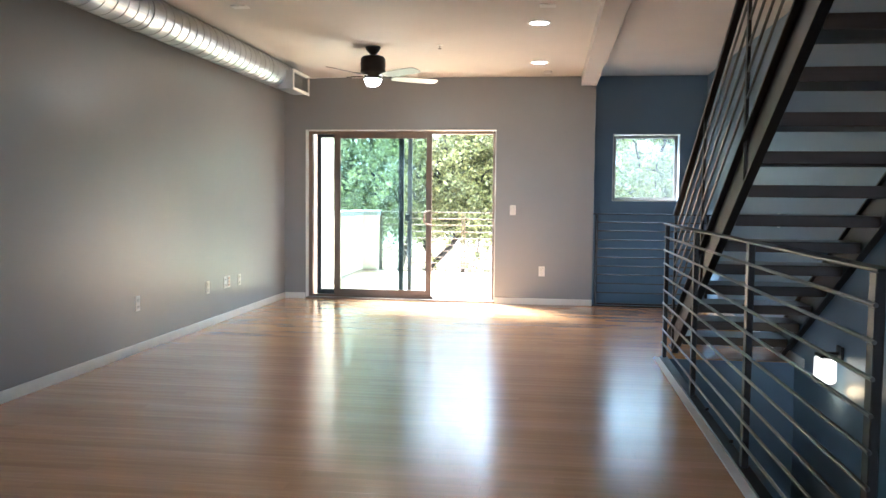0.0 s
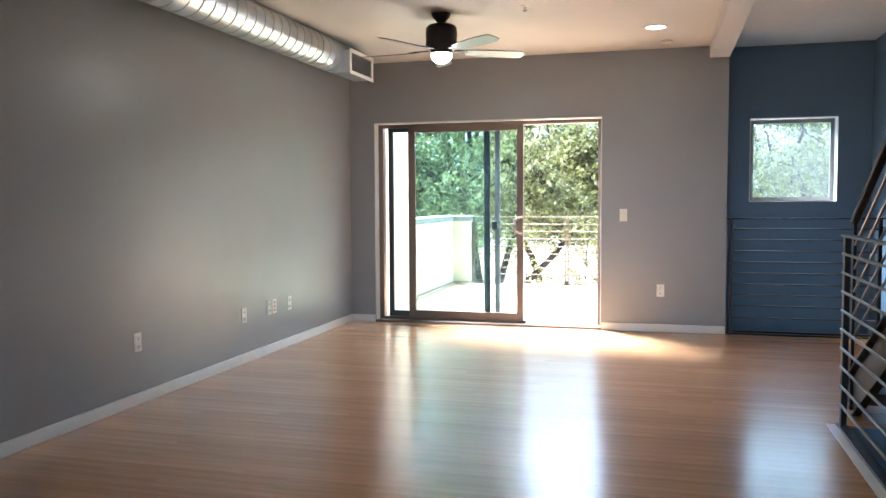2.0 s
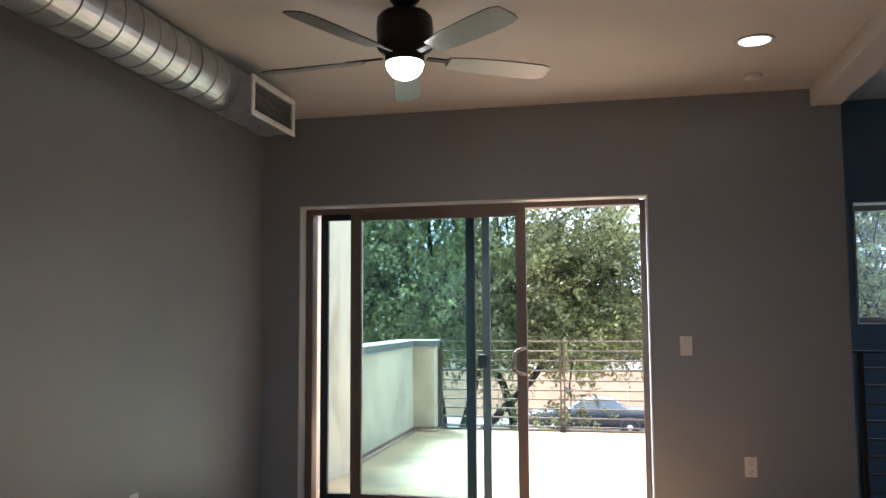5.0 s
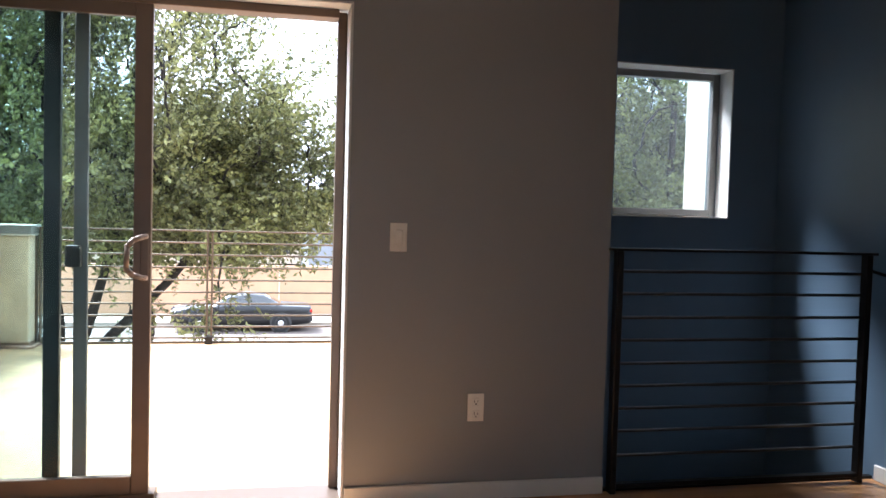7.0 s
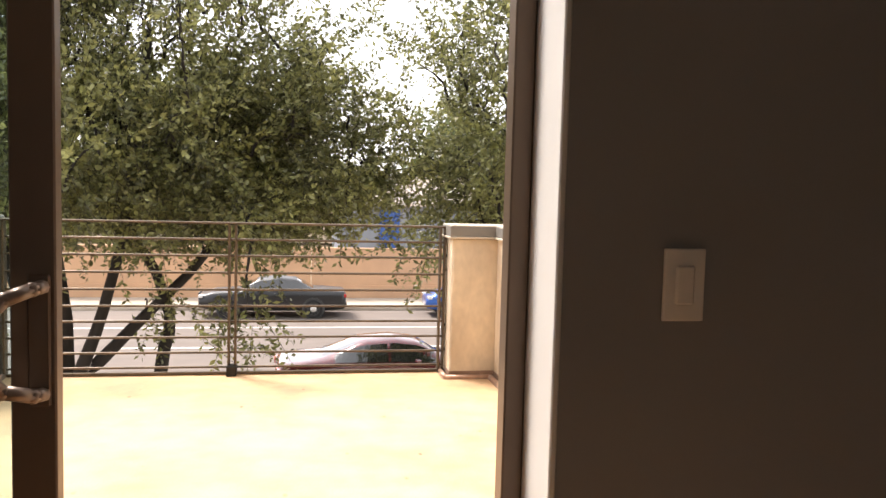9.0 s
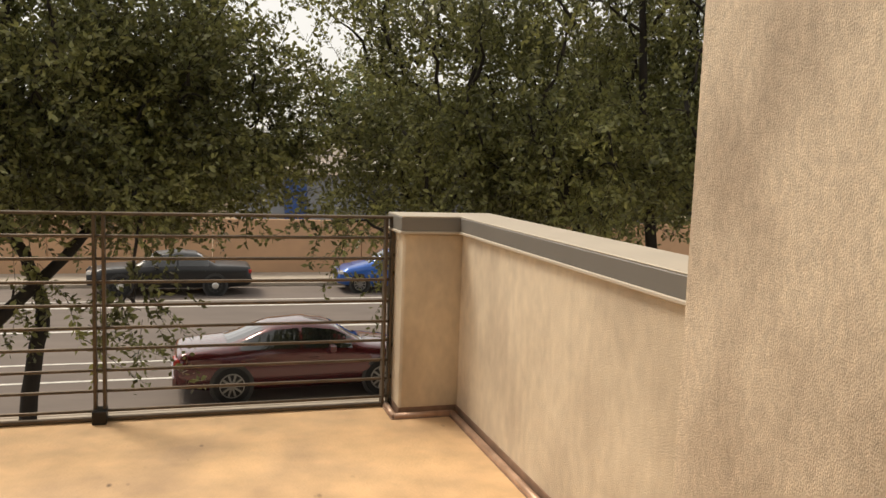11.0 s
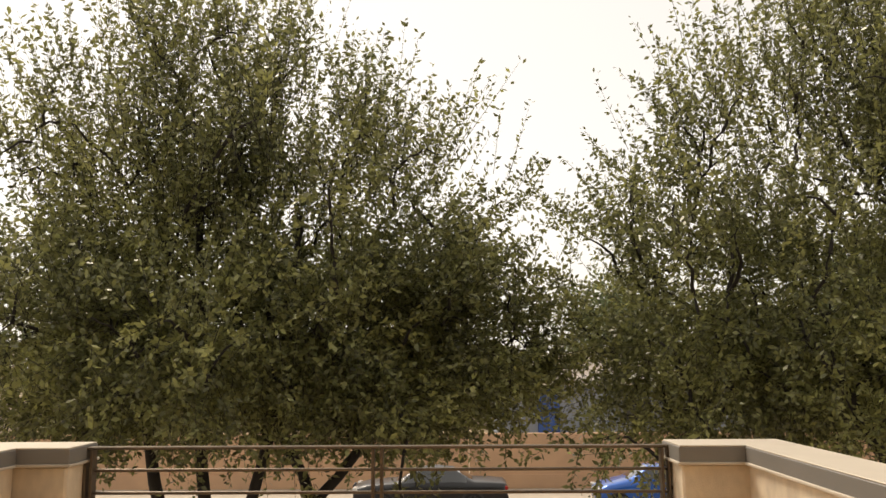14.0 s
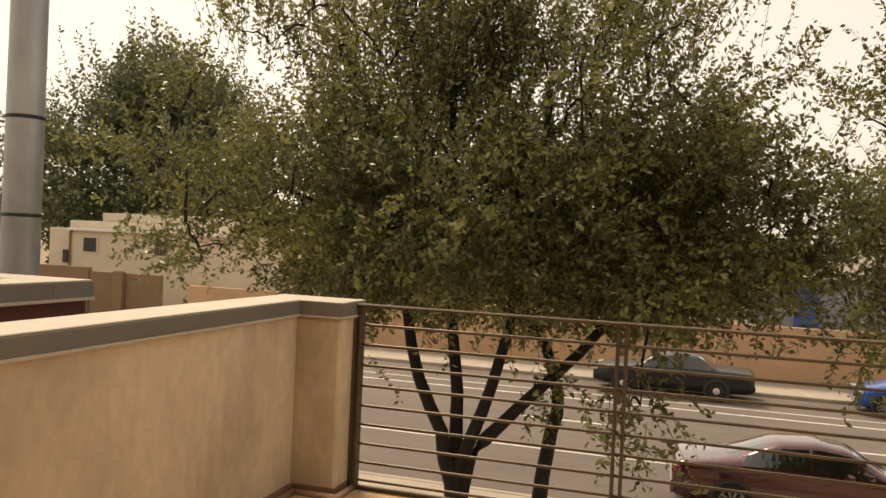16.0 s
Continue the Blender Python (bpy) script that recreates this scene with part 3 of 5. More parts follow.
# ---- fixtures on the walls ----
def outlet(x, y, z, turn, label, kind="outlet", group="outlets"):
    m = Matrix.Translation((x, y, z)) @ pose(0, 0, 0, 0, 0, turn)
    t = thing("wall_outlet" if kind != "switch" else "light_switch", (x, y, z), label, kind, group if kind == "outlet" else "")
    b = box(-0.036, 0.036, -0.007, 0, -0.06, 0.06, 0.003, segments=2)
    b.transform(m)
    part("cover_plate", b, M_PLASTIC, t)
    if kind == "outlet":
        for s in (-1, 1):
            b = box(-0.017, 0.017, -0.010, -0.006, s * 0.027 - 0.017, s * 0.027 + 0.017, 0.004)
            b.transform(m)
            soc = part("socket", b, M_PLASTIC, t)
            b = boxes([(-0.008, -0.006, -0.0115, -0.009, s * 0.027 - 0.004, s * 0.027 + 0.008), (0.006, 0.008, -0.0115, -0.009, s * 0.027 - 0.004, s * 0.027 + 0.008), (-0.003, 0.003, -0.0115, -0.009, s * 0.027 - 0.013, s * 0.027 - 0.008)])
            b.transform(m)
            part("slots", b, M_SLOT, soc)
    elif kind == "switch":
        b = box(-0.017, 0.017, -0.013, -0.006, -0.033, 0.033, 0.004)
        b.transform(m)
        part("rocker", b, M_PLASTIC, t)
    else:
        for s in (-1, 0, 1):
            b = box(-0.014, 0.014, -0.014, -0.006, s * 0.033 - 0.011, s * 0.033 + 0.011, 0.002)
            b.transform(m)
            part("jack", b, M_GUTTER, t, "brass coloured cable jack")
    return t


outlet(LEFT, 6.70, 0.395, 90, "white plastic double power outlet on the grey wall")
outlet(LEFT, 8.05, 0.378, 90, "white plastic double power outlet on the grey wall")
outlet(LEFT, 8.475, 0.385, 90, "white plastic double power outlet on the grey wall")
outlet(LEFT, 8.565, 0.386, 90, "white plate with brass cable jacks on the grey wall", "cable plate")
outlet(LEFT, 8.855, 0.377, 90, "white plastic double power outlet on the grey wall")
outlet(0.366, FRONT, 0.40, 0, "white plastic double power outlet on the grey wall")
outlet(RIGHT, 9.48, 0.36, -90, "white plastic double power outlet on the blue wall")
outlet(RIGHT, 7.83, 1.10, -90, "white plastic rocker light switch on the blue wall behind the stairs", "switch")
outlet(0.012, FRONT, 1.126, 0, "white plastic rocker light switch beside the balcony door", "switch")

# ---- ceiling fan ----
FX, FYC = -1.262, 8.37
fan = thing("ceiling_fan", (FX, FYC, CEIL), "dark bronze ceiling fan with silver blades and a lit lamp", "ceiling fan")
part("canopy", lathe([(0.075, 0), (0.075, -0.008), (0.062, -0.035), (0.03, -0.07), (0.02, -0.078)], (FX, FYC, CEIL), 28), M_FANB, fan, smooth=True)
part("down_rod", rod((FX, FYC, CEIL - 0.075), (FX, FYC, 2.59), 0.013, 14), M_FANB, fan)
part("motor", lathe([(0.03, 0.025), (0.10, 0.02), (0.118, 0.0), (0.122, -0.05), (0.118, -0.10), (0.122, -0.12), (0.115, -0.135), (0.085, -0.15), (0.082, -0.19), (0.06, -0.195)], (FX, FYC, 2.59), 32), M_FANB, fan, smooth=True)
part("lamp_bowl", lathe([(0.078, 0), (0.082, -0.008), (0.074, -0.035), (0.055, -0.058), (0.028, -0.071), (0.006, -0.075)], (FX, FYC, 2.398), 28), M_BULB, fan, "lit frosted glass bowl", smooth=True)
for k in range(5):
    ang = 31 + 72 * k
    m = Matrix.Translation((FX, FYC, 2.415)) @ pose(0, 0, 0, 0, 0, ang) @ pose(0, 0, 0, -12, 0, 0)
    b = bmesh.new()
    out = [(0.20, 0.045), (0.3, 0.06), (0.5, 0.067), (0.62, 0.064), (0.66, 0.05), (0.668, 0.03)]
    ring = [(x, w) for x, w in out] + [(x, -w) for x, w in reversed(out)]
    lo = [b.verts.new((x, y, -0.003)) for x, y in ring]
    hi = [b.verts.new((x, y, 0.003)) for x, y in ring]
    b.faces.new(lo[::-1])
    b.faces.new(hi)
    for i in range(len(ring)):
        b.faces.new((lo[i], lo[(i + 1) % len(ring)], hi[(i + 1) % len(ring)], hi[i]))
    b.transform(m)
    bl = part("blade", b, M_BLADE, fan)
    b = boxes([(0.10, 0.22, -0.014, 0.014, 0.004, 0.012), (0.19, 0.26, -0.035, 0.035, 0.004, 0.009)], 0.002)
    b.transform(m)
    part("blade_bracket", b, M_FANB, bl)
bulb = new("fan_lamp_light", bpy.data.lights.new("fan_lamp_light", "POINT"))
bulb.data.energy, bulb.data.color, bulb.data.shadow_soft_size = 0.4, (1.0, 0.8, 0.58), 0.06
bulb.location = (FX, FYC, 2.27)

# ---- duct ----
duct = thing("air_duct", (-2.47, 9.4, CEIL), "galvanised spiral air duct hung along the wall under the ceiling", "air duct")
rows, sides, R = [], 36, 0.137
y, yend = BACK + 0.01, 9.66
prof = []
while y < yend:
    prof += [(R, y), (R, y + 0.112), (R + 0.005, y + 0.116), (R + 0.005, y + 0.126), (R, y + 0.130)]
    y += 0.13
prof += [(R, yend), (R - 0.012, yend + 0.012)]
part("pipe", lathe([(r, -yy) for r, yy in prof], (-2.47, 0, 2.562), sides, "Y"), M_DUCT, duct, smooth=False)
for yy in (0.8, 3.4, 6.1, 8.6):
    part("coupling_band", lathe([(R + 0.008, -yy), (R + 0.008, -yy - 0.05)], (-2.47, 0, 2.562), sides, "Y"), M_DUCT, duct)
    part("hanger", rod((-2.47, yy + 0.025, 2.69), (-2.47, yy + 0.025, CEIL), 0.012), M_DUCT, duct)
vent = part("register_box", boxes([(-2.42, -2.262, 9.0, 9.55, 2.4, 2.415), (-2.42, -2.262, 9.0, 9.55, 2.575, 2.59), (-2.42, -2.262, 9.0, 9.015, 2.415, 2.575), (-2.42, -2.262, 9.535, 9.55, 2.415, 2.575), (-2.34, -2.33, 9.015, 9.535, 2.415, 2.575)]), M_DUCT, duct)
part("register_frame", boxes([(-2.262, -2.25, 8.985, 9.565, 2.385, 2.418), (-2.262, -2.25, 8.985, 9.565, 2.572, 2.605), (-2.262, -2.25, 8.985, 9.02, 2.418, 2.572), (-2.262, -2.25, 9.53, 9.565, 2.418, 2.572)], 0.003), M_TRIM, vent, "white register frame")
for k in range(9):
    z = 2.427 + 0.0165 * k
    part("slat", boxes([(-2.275, -2.258, 9.02, 9.53, z, z + 0.004)]), M_SCREEN, vent)

# ---- ceiling fixtures ----
for k, (x, y) in enumerate(((0.335, 7.40), (0.31, 9.34))):
    t = thing("recessed_light", (x, y, CEIL), "white trimmed recessed ceiling light, switched on", "ceiling light", "recessed ceiling lights")
    ring = lathe([(0.098, 0.0), (0.098, -0.006), (0.078, -0.008), (0.074, -0.003), (0.074, 0.0)], (x, y, CEIL), 32)
    part("trim_ring", ring, M_TRIM, t, smooth=True)
    part("lens", lathe([(0.073, -0.001), (0.073, -0.0035), (0.02, -0.005)], (x, y, CEIL), 24), M_SPOT, t, "glowing lamp")
    lamp = new("recessed_lamp", bpy.data.lights.new("recessed_lamp", "SPOT"))
    lamp.data.energy, lamp.data.color, lamp.data.spot_size, lamp.data.spot_blend, lamp.data.shadow_soft_size = 0.55, (1.0, 0.82, 0.6), radians(110), 0.6, 0.07
    lamp.matrix_world = look((x, y, CEIL - 0.02), (x, y, 0))
sp = thing("sprinkler_head", (-0.607, 8.30, CEIL), "small metal fire sprinkler head on the ceiling", "sprinkler")
part("escutcheon", lathe([(0.03, 0), (0.03, -0.004), (0.012, -0.008)], (-0.607, 8.30, CEIL), 18), M_TRIM, sp)
part("nozzle", lathe([(0.008, -0.006), (0.008, -0.03), (0.018, -0.034), (0.018, -0.038)], (-0.607, 8.30, CEIL), 14), M_CHROME, sp)
for x, y in ((-1.912, 6.63), (0.405, 6.784)):
    t = thing("ceiling_plate", (x, y, CEIL), "small flat white cover plate on the ceiling", "cover plate", "ceiling cover plates")
    part("plate", box(x - 0.06, x + 0.06, y - 0.05, y + 0.05, CEIL - 0.012, CEIL - 0.002, 0.003), M_TRIM, t)
    part("mount", box(x - 0.04, x + 0.04, y - 0.03, y + 0.03, CEIL - 0.003, CEIL), M_SLOT, t)
single("smoke_detector", lathe([(0.05, 0), (0.05, -0.012), (0.042, -0.02), (0.01, -0.022)], (0.40, 9.98, CEIL), 24), M_TRIM, "small round white cover on the ceiling", "smoke detector", smooth=True)

# ---- stairwell wall lamp ----
sc = thing("wall_lamp", (RIGHT, 6.24, 0.05), "lit frosted glass wall lamp on a black bracket in the stairwell", "wall lamp")
part("back_plate", box(RIGHT - 0.02, RIGHT, 6.19, 6.29, 0.20, 0.31, 0.004), M_STEEL, sc)
part("bracket", boxes([(RIGHT - 0.14, RIGHT - 0.02, 6.23, 6.25, 0.25, 0.27), (RIGHT - 0.15, RIGHT - 0.05, 6.17, 6.31, 0.235, 0.255)], 0.003), M_STEEL, sc)
part("shade", lathe([(0.02, 0.05), (0.068, 0.045), (0.07, -0.11), (0.06, -0.12)], (RIGHT - 0.10, 6.24, 0.185), 24), M_SCONCE, sc, "lit frosted glass shade", smooth=True)
sl = new("wall_lamp_light", bpy.data.lights.new("wall_lamp_light", "POINT"))
sl.data.energy, sl.data.color, sl.data.shadow_soft_size = 0.05, (1.0, 0.66, 0.34), 0.05
sl.location = (RIGHT - 0.10, 6.24, 0.01)

# ---- balcony ----
single("balcony_floor", box(-3.06, 1.0, OUT, 14.95, -0.35, DECK), M_DECK, "tan coated concrete balcony floor with scuffs and stains", "balcony floor", kind="structure")
single("building_base", box(-3.06, 1.0, OUT, 14.93, GROUND, -0.35), M_STUCCO, "sand stucco storey below the balcony", "wall", kind="structure")
single("facade_upper", boxes([(-9.5, LEFT - 0.2, 10.36, OUT, GROUND, 6.2), (RIGHT + 0.2, 9.0, 10.8, 11.0, GROUND, 6.2)]), M_STUCCO, "sand stucco facade", "wall", kind="structure")
PRIV = 2.42
single("wall_balcony_right", box(0.72, 0.952, OUT, 12.516, DECK - 0.3, PRIV, 0.012), M_STUCCO, "weathered sand stucco wall beside the balcony", "wall", kind="structure")
single("wall_balcony_left", box(-3.06, -2.76, OUT, 12.516, DECK - 0.3, PRIV, 0.012), M_STUCCO, "weathered sand stucco wall beside the balcony", "wall", kind="structure")


for x0, x1 in ((0.72, 0.952), (-3.06, -2.76), (2.46, 2.76)):
    single("wall_cap", boxes([(x0 - 0.018, x1 + 0.018, OUT, 12.534, PRIV, PRIV + 0.09)], 0.003), M_CAP, "grey metal cap on the stucco side wall", "cap", kind="structure")


def parapet(name, x_in, side):
    """side: 1 for the wall that grows to greater x."""
    t = thing(name, (x_in, 13.55, DECK), "sand stucco balcony parapet with a grey metal cap", "parapet", "balcony parapets")
    xo = x_in + 0.245 * side
    xp = x_in - (0.32 if side > 0 else 0.26) * side
    a, b = sorted((x_in, xo))
    c, d = sorted((xp, xo))
    part("wall", box(a, b, 12.516, 14.666, DECK - 0.2, 0.94, 0.01), M_PARA, t)
    part("pillar", box(c, d, 14.666, 14.95, DECK - 0.2, 0.94, 0.012), M_PARA, t)
    e = 0.018
    ca, cb = a - e, b + e
    da, db = c - e, d + e
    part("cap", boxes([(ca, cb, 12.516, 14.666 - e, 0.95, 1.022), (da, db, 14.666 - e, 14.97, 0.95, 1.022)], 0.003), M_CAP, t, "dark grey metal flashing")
    # top face takes the paler cap colour, which stands for sun on it
    part("cap_top", boxes([(ca + 0.004, cb - 0.004, 12.516, 14.666 - e, 1.022, 1.03), (da + 0.004, db - 0.004, 14.666 - e, 14.966, 1.022, 1.03)], 0.003), M_CAPLIT, t, "cap top with sunlight put into its paler colour")
    f = 0.026
    part("cap_lip", boxes([(a - f, b + f, 12.516, 14.666 - f, 0.936, 0.951), (c - f, d + f, 14.666 - f, 14.98, 0.936, 0.951)], 0.003), M_CAPLIT, t, "pale drip edge")
    return t


par_r = parapet("parapet", 0.768, 1)
par_l = parapet("parapet", -2.812, -1)


def flashing(x_in, side):
    t = thing("base_flashing", (x_in, 13, DECK), "copper coloured metal flashing at the foot of the parapet", "flashing", "base flashings")
    xp = x_in - (0.32 if side > 0 else 0.26) * side
    y0, y1, y2 = 12.53, 14.666, 14.86
    rows = []
    for lo, hi, zt in ((0.0, 0.004, 0.05), (0.004, 0.052, 0.005)):
        a, b = sorted((x_in - side * lo, x_in - side * hi))
        rows.append((a, b, y0, y1 - lo, DECK, DECK + zt))
        c, d = sorted((x_in - side * lo, xp - side * lo))
        rows.append((c, d, y1 - hi, y1 - lo, DECK, DECK + zt))
        e, f = sorted((xp - side * lo, xp - side * hi))
        rows.append((e, f, y1 - hi, y2, DECK, DECK + zt))
    part("backing", boxes(rows, 0.001), M_BACK, t, "brown metal upstand behind the strip")
    o, z = 0.031, DECK + 0.012
    for p, q in (((x_in - side * o, y0, z), (x_in - side * o, y1 - o, z)), ((x_in - side * o, y1 - o, z), (xp - side * o, y1 - o, z)), ((xp - side * o, y1 - o, z), (xp - side * o, y2, z))):
        part("strip", rod(p, q, 0.018, 12), M_GUTTER, t, smooth=True)


flashing(0.768, 1)
flashing(-2.812, -1)
single("door_stop", boxes([(0.59, 0.64, 12.38, 12.435, DECK, DECK + 0.035), (0.64, 0.702, 12.385, 12.43, DECK, DECK + 0.028)], 0.006), M_GUTTER, "small worn metal block lying at the foot of the wall", "metal block")
brail = thing("balcony_railing", (-1.055, 14.83, DECK), "weathered brown steel balcony railing with thin horizontal bars", "railing")
RY = 14.87
part("top_rail", box(-2.55, 0.446, RY - 0.03, RY + 0.03, 0.999, 1.014, 0.003), M_RAILB, brail)
for z in (0.894, 0.781, 0.664, 0.547, 0.433, 0.326, 0.216, 0.110, 0.008):
    part("bar", rod((-2.53, RY, z), (0.43, RY, z), 0.0085, 8), M_RAILB, brail)
part("bottom_rail", box(-2.55, 0.446, RY - 0.016, RY + 0.016, -0.042, -0.024, 0.003), M_RAILB, brail)
for x in (-2.526, 0.416):
    part("end_post", boxes([(x - 0.024, x - 0.01, RY - 0.03, RY + 0.03, DECK, 0.999), (x + 0.008, x + 0.022, RY - 0.03, RY + 0.03, DECK, 0.999)], 0.002), M_RAILB, brail)
for x in (-1.05,):
    mp_ = part("mid_post", boxes([(x - 0.03, x - 0.014, RY - 0.028, RY + 0.028, DECK + 0.02, 0.999), (x + 0.014, x + 0.03, RY - 0.028, RY + 0.028, DECK + 0.02, 0.999)], 0.002), M_RAILB, brail)
    part("foot", box(x - 0.034, x + 0.034, RY - 0.07, RY + 0.03, DECK, DECK + 0.07, 0.004), M_STEEL, mp_)
for z in (0.70, 0.30, 0.80, 0.12):
    part("bolt", rod((0.43, RY, z), (0.452, RY, z), 0.011, 8), M_STEEL, brail)

# ---- neighbour's balcony ----
nb = thing("neighbour_balcony", (-6.5, 12.55, GROUND), "neighbouring balcony in dark maroon stucco with a grey metal cap", "balcony")
part("wall", boxes([(-4.73, -4.45, OUT, 14.6, GROUND, 0.91), (-9.2, -4.45, 14.6, 14.88, GROUND, 0.91)]), M_MAROON, nb)
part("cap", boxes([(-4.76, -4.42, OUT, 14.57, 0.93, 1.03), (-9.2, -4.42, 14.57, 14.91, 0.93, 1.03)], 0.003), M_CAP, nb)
# top and lip again in the colour lightened for sun
part("cap_top", boxes([(-4.755, -4.425, OUT, 14.575, 1.03, 1.04), (-9.2, -4.425, 14.575, 14.905, 1.03, 1.04)], 0.003), M_CAPLIT, nb)
part("cap_lip", boxes([(-4.77, -4.41, OUT, 14.56, 0.91, 0.93), (-9.2, -4.41, 14.56, 14.92, 0.91, 0.93)], 0.003), M_CAPLIT, nb)

single("wall_neighbour", box(2.46, 2.76, BLUE_Y + 0.2, 12.516, GROUND, PRIV, 0.012), M_STUCCO, "pale stucco wall of the next unit beyond the alcove window", "wall", kind="structure")

# ---- street ----
single("ground", box(-900, 900, -900, 900, GROUND - 0.4, GROUND - 0.16), M_EARTH, "dry tan earth", "ground", kind="structure")
single("pavement", box(-300, 300, 11.5, 26.0, GROUND - 0.2, GROUND, 0.02), M_WALKWAY, "pale concrete pavement in front of the building", "pavement", kind="structure")
single("kerb", box(-300, 300, 26.004, 26.17, GROUND - 0.2, GROUND + 0.004, 0.02), M_WALKWAY, "pale concrete kerb", "kerb", kind="structure")
ROADZ = GROUND - 0.13
single("road", box(-300, 300, 26.17, 41.2, GROUND - 0.3, ROADZ), M_ROAD, "worn grey asphalt street with painted lane lines", "road", kind="structure")
single("kerb", box(-300, 300, 41.2, 41.38, GROUND - 0.2, GROUND + 0.004, 0.02), M_WALKWAY, "pale concrete kerb", "kerb", kind="structure")
single("pavement", box(-300, 300, 41.384, 44.0, GROUND - 0.2, GROUND, 0.02), M_WALKWAY, "pale concrete pavement across the street", "pavement", kind="structure")
for k, (y, w) in enumerate(((28.75, 0.12), (30.3, 0.1), (37.3, 0.14), (38.4, 0.1))):
    single("road_line", box(-120, 120, y - w / 2, y + w / 2, ROADZ, ROADZ + 0.006), M_LINE, "worn white painted lane line", "road marking", "lane lines", kind="structure")
for k in range(14):
    x = -60 + 9 * k
    single("road_line", box(x, x + 3, 33.75, 33.89, ROADZ, ROADZ + 0.006), M_LINE, "worn white painted lane dash", "road marking", "lane dashes", kind="structure")

# far block wall, with its panels
fw = thing("boundary_wall", (4, 44.2, GROUND), "tan rendered boundary wall across the street", "wall")
for k in range(16):
    x = -24 + 6.0 * k
    part("wall_panel", box(x, x + 5.97, 44.0, 44.2, GROUND, -1.3, 0.02), M_TANWALL, fw)
part("footing", box(-25, 66, 43.96, 44.0, GROUND, GROUND + 0.55), M_TANWALL, fw)
bw = thing("boundary_wall", (-40, 46, GROUND), "high brown rendered wall below a pale house", "wall")
part("wall_panel", box(-45.1, -31.4, 45.8, 46.1, GROUND, -0.85, 0.02), M_BROWN, bw)
part("wall_panel", box(-31.4, -27.0, 45.9, 46.2, GROUND, -1.05, 0.02), M_BROWN, bw)
part("gate_post", box(-29.7, -29.1, 45.6, 45.9, GROUND, -0.95, 0.02), M_BROWN, bw)
single("low_wall", box(-12.7, -10.5, 24.2, 24.5, GROUND - 0.1, -0.55, 0.02), M_BROWN, "low brown rendered wall by the pavement", "wall")

HX, HZ = 3.1, -1.63
house = thing("house", (-35, 53, GROUND), "small pale adobe house with stepped flat parapet", "house")
for x0, x1, y0, y1, z0, z1 in ((-43.0, -29, 52, 58, GROUND - HZ, 2.75), (-42.0, -29, 52.6, 58, 2.75, 3.25), (-40.2, -29, 53.4, 58, 3.25, 3.8)):
    part("wall", box(x0 + HX, x1 + HX, y0, y1, z0 + HZ, z1 + HZ, 0.05), M_HOUSE, house)
part("roof", box(-41.4 + HX, -29 + HX, 51.7, 52.6, 2.6 + HZ, 2.78 + HZ, 0.03), M_ROOFW, house)
for x in (-39.8 + HX, -34.6 + HX):
    w = part("window", boxes([(x - 0.6, x + 0.6, 51.93, 52.0, 1.25 + HZ, 2.3 + HZ)], 0.01), M_HOUSE, house)
    part("pane", box(x - 0.48, x + 0.48, 51.91, 51.93, 1.35 + HZ, 2.2 + HZ), M_SLOT, w, "dark window pane")
part("downpipe", rod((-41.3 + HX, 51.9, GROUND), (-41.3 + HX, 51.9, 2.6 + HZ), 0.06), M_BROWN, house)
part("meter_box", box(-41.7 + HX, -41.35 + HX, 51.75, 52.0, 0.6 + HZ, 1.4 + HZ, 0.02), M_SLOT, house)

shed = thing("low_building", (12, 62, GROUND), "low blue-grey building with a white roof and a blue door", "building")
part("wall", box(2.0, 30, 60, 72, GROUND, 0.2), M_SHED, shed)
part("roof", boxes([(1.5, 30.5, 59.4, 72.5, 0.2, 0.5), (1.9, 30, 60.2, 72, 0.5, 2.13)], 0.05), M_ROOFW, shed, "white parapet roof")
part("door", box(4.4, 5.7, 59.92, 60.0, GROUND, 0.02, 0.02), M_BLUEDOOR, shed, "blue door")
for x in (9.5, 13.5, 18):
    part("window", box(x, x + 1.6, 59.93, 60.0, -2.0, -0.6, 0.02), M_SLOT, shed)
b2 = thing("far_building", (-12, 78, GROUND), "long pale flat-roofed building far behind the wall", "building")
part("wall", box(-24, 4, 78, 92, GROUND, -0.4), M_HOUSE, b2)
part("roof", box(-24.4, 4.4, 77.6, 92.4, -0.4, 0.1, 0.05), M_ROOFW, b2)
for k in range(6):
    part("window", box(-22 + 4.3 * k, -20 + 4.3 * k, 77.94, 78.0, -2.6, -1.2, 0.02), M_SLOT, b2)

# steel pole
pole = thing("street_pole", (-6.52, 16.4, GROUND), "thick galvanised steel street pole with banded joints", "pole")
part("shaft", lathe([(0.172, 0), (0.165, 4.6), (0.158, 6.4), (0.14, 14)], (-6.52, 16.4, GROUND), 28), M_POLE, pole, smooth=True)
for z in (1.435, 2.31, -0.6, 4.6):
    part("band", lathe([(0.162, 0), (0.171, 0.006), (0.171, 0.028), (0.162, 0.034)], (-6.52, 16.4, z), 28), M_DARKAL, pole)
part("base_flange", lathe([(0.34, 0), (0.34, 0.03), (0.22, 0.06)], (-6.52, 16.4, GROUND), 24), M_POLE, pole)


# ---- cars ----
def lerp_rows(rows, s):
    for a, b in zip(rows, rows[1:]):
        if a[0] <= s <= b[0]:
            f = (s - a[0]) / (b[0] - a[0])
            f = f * f * (3 - 2 * f) * 0.35 + f * 0.65
            return [p + (q - p) * f for p, q in zip(a, b)]
    return list(rows[-1])


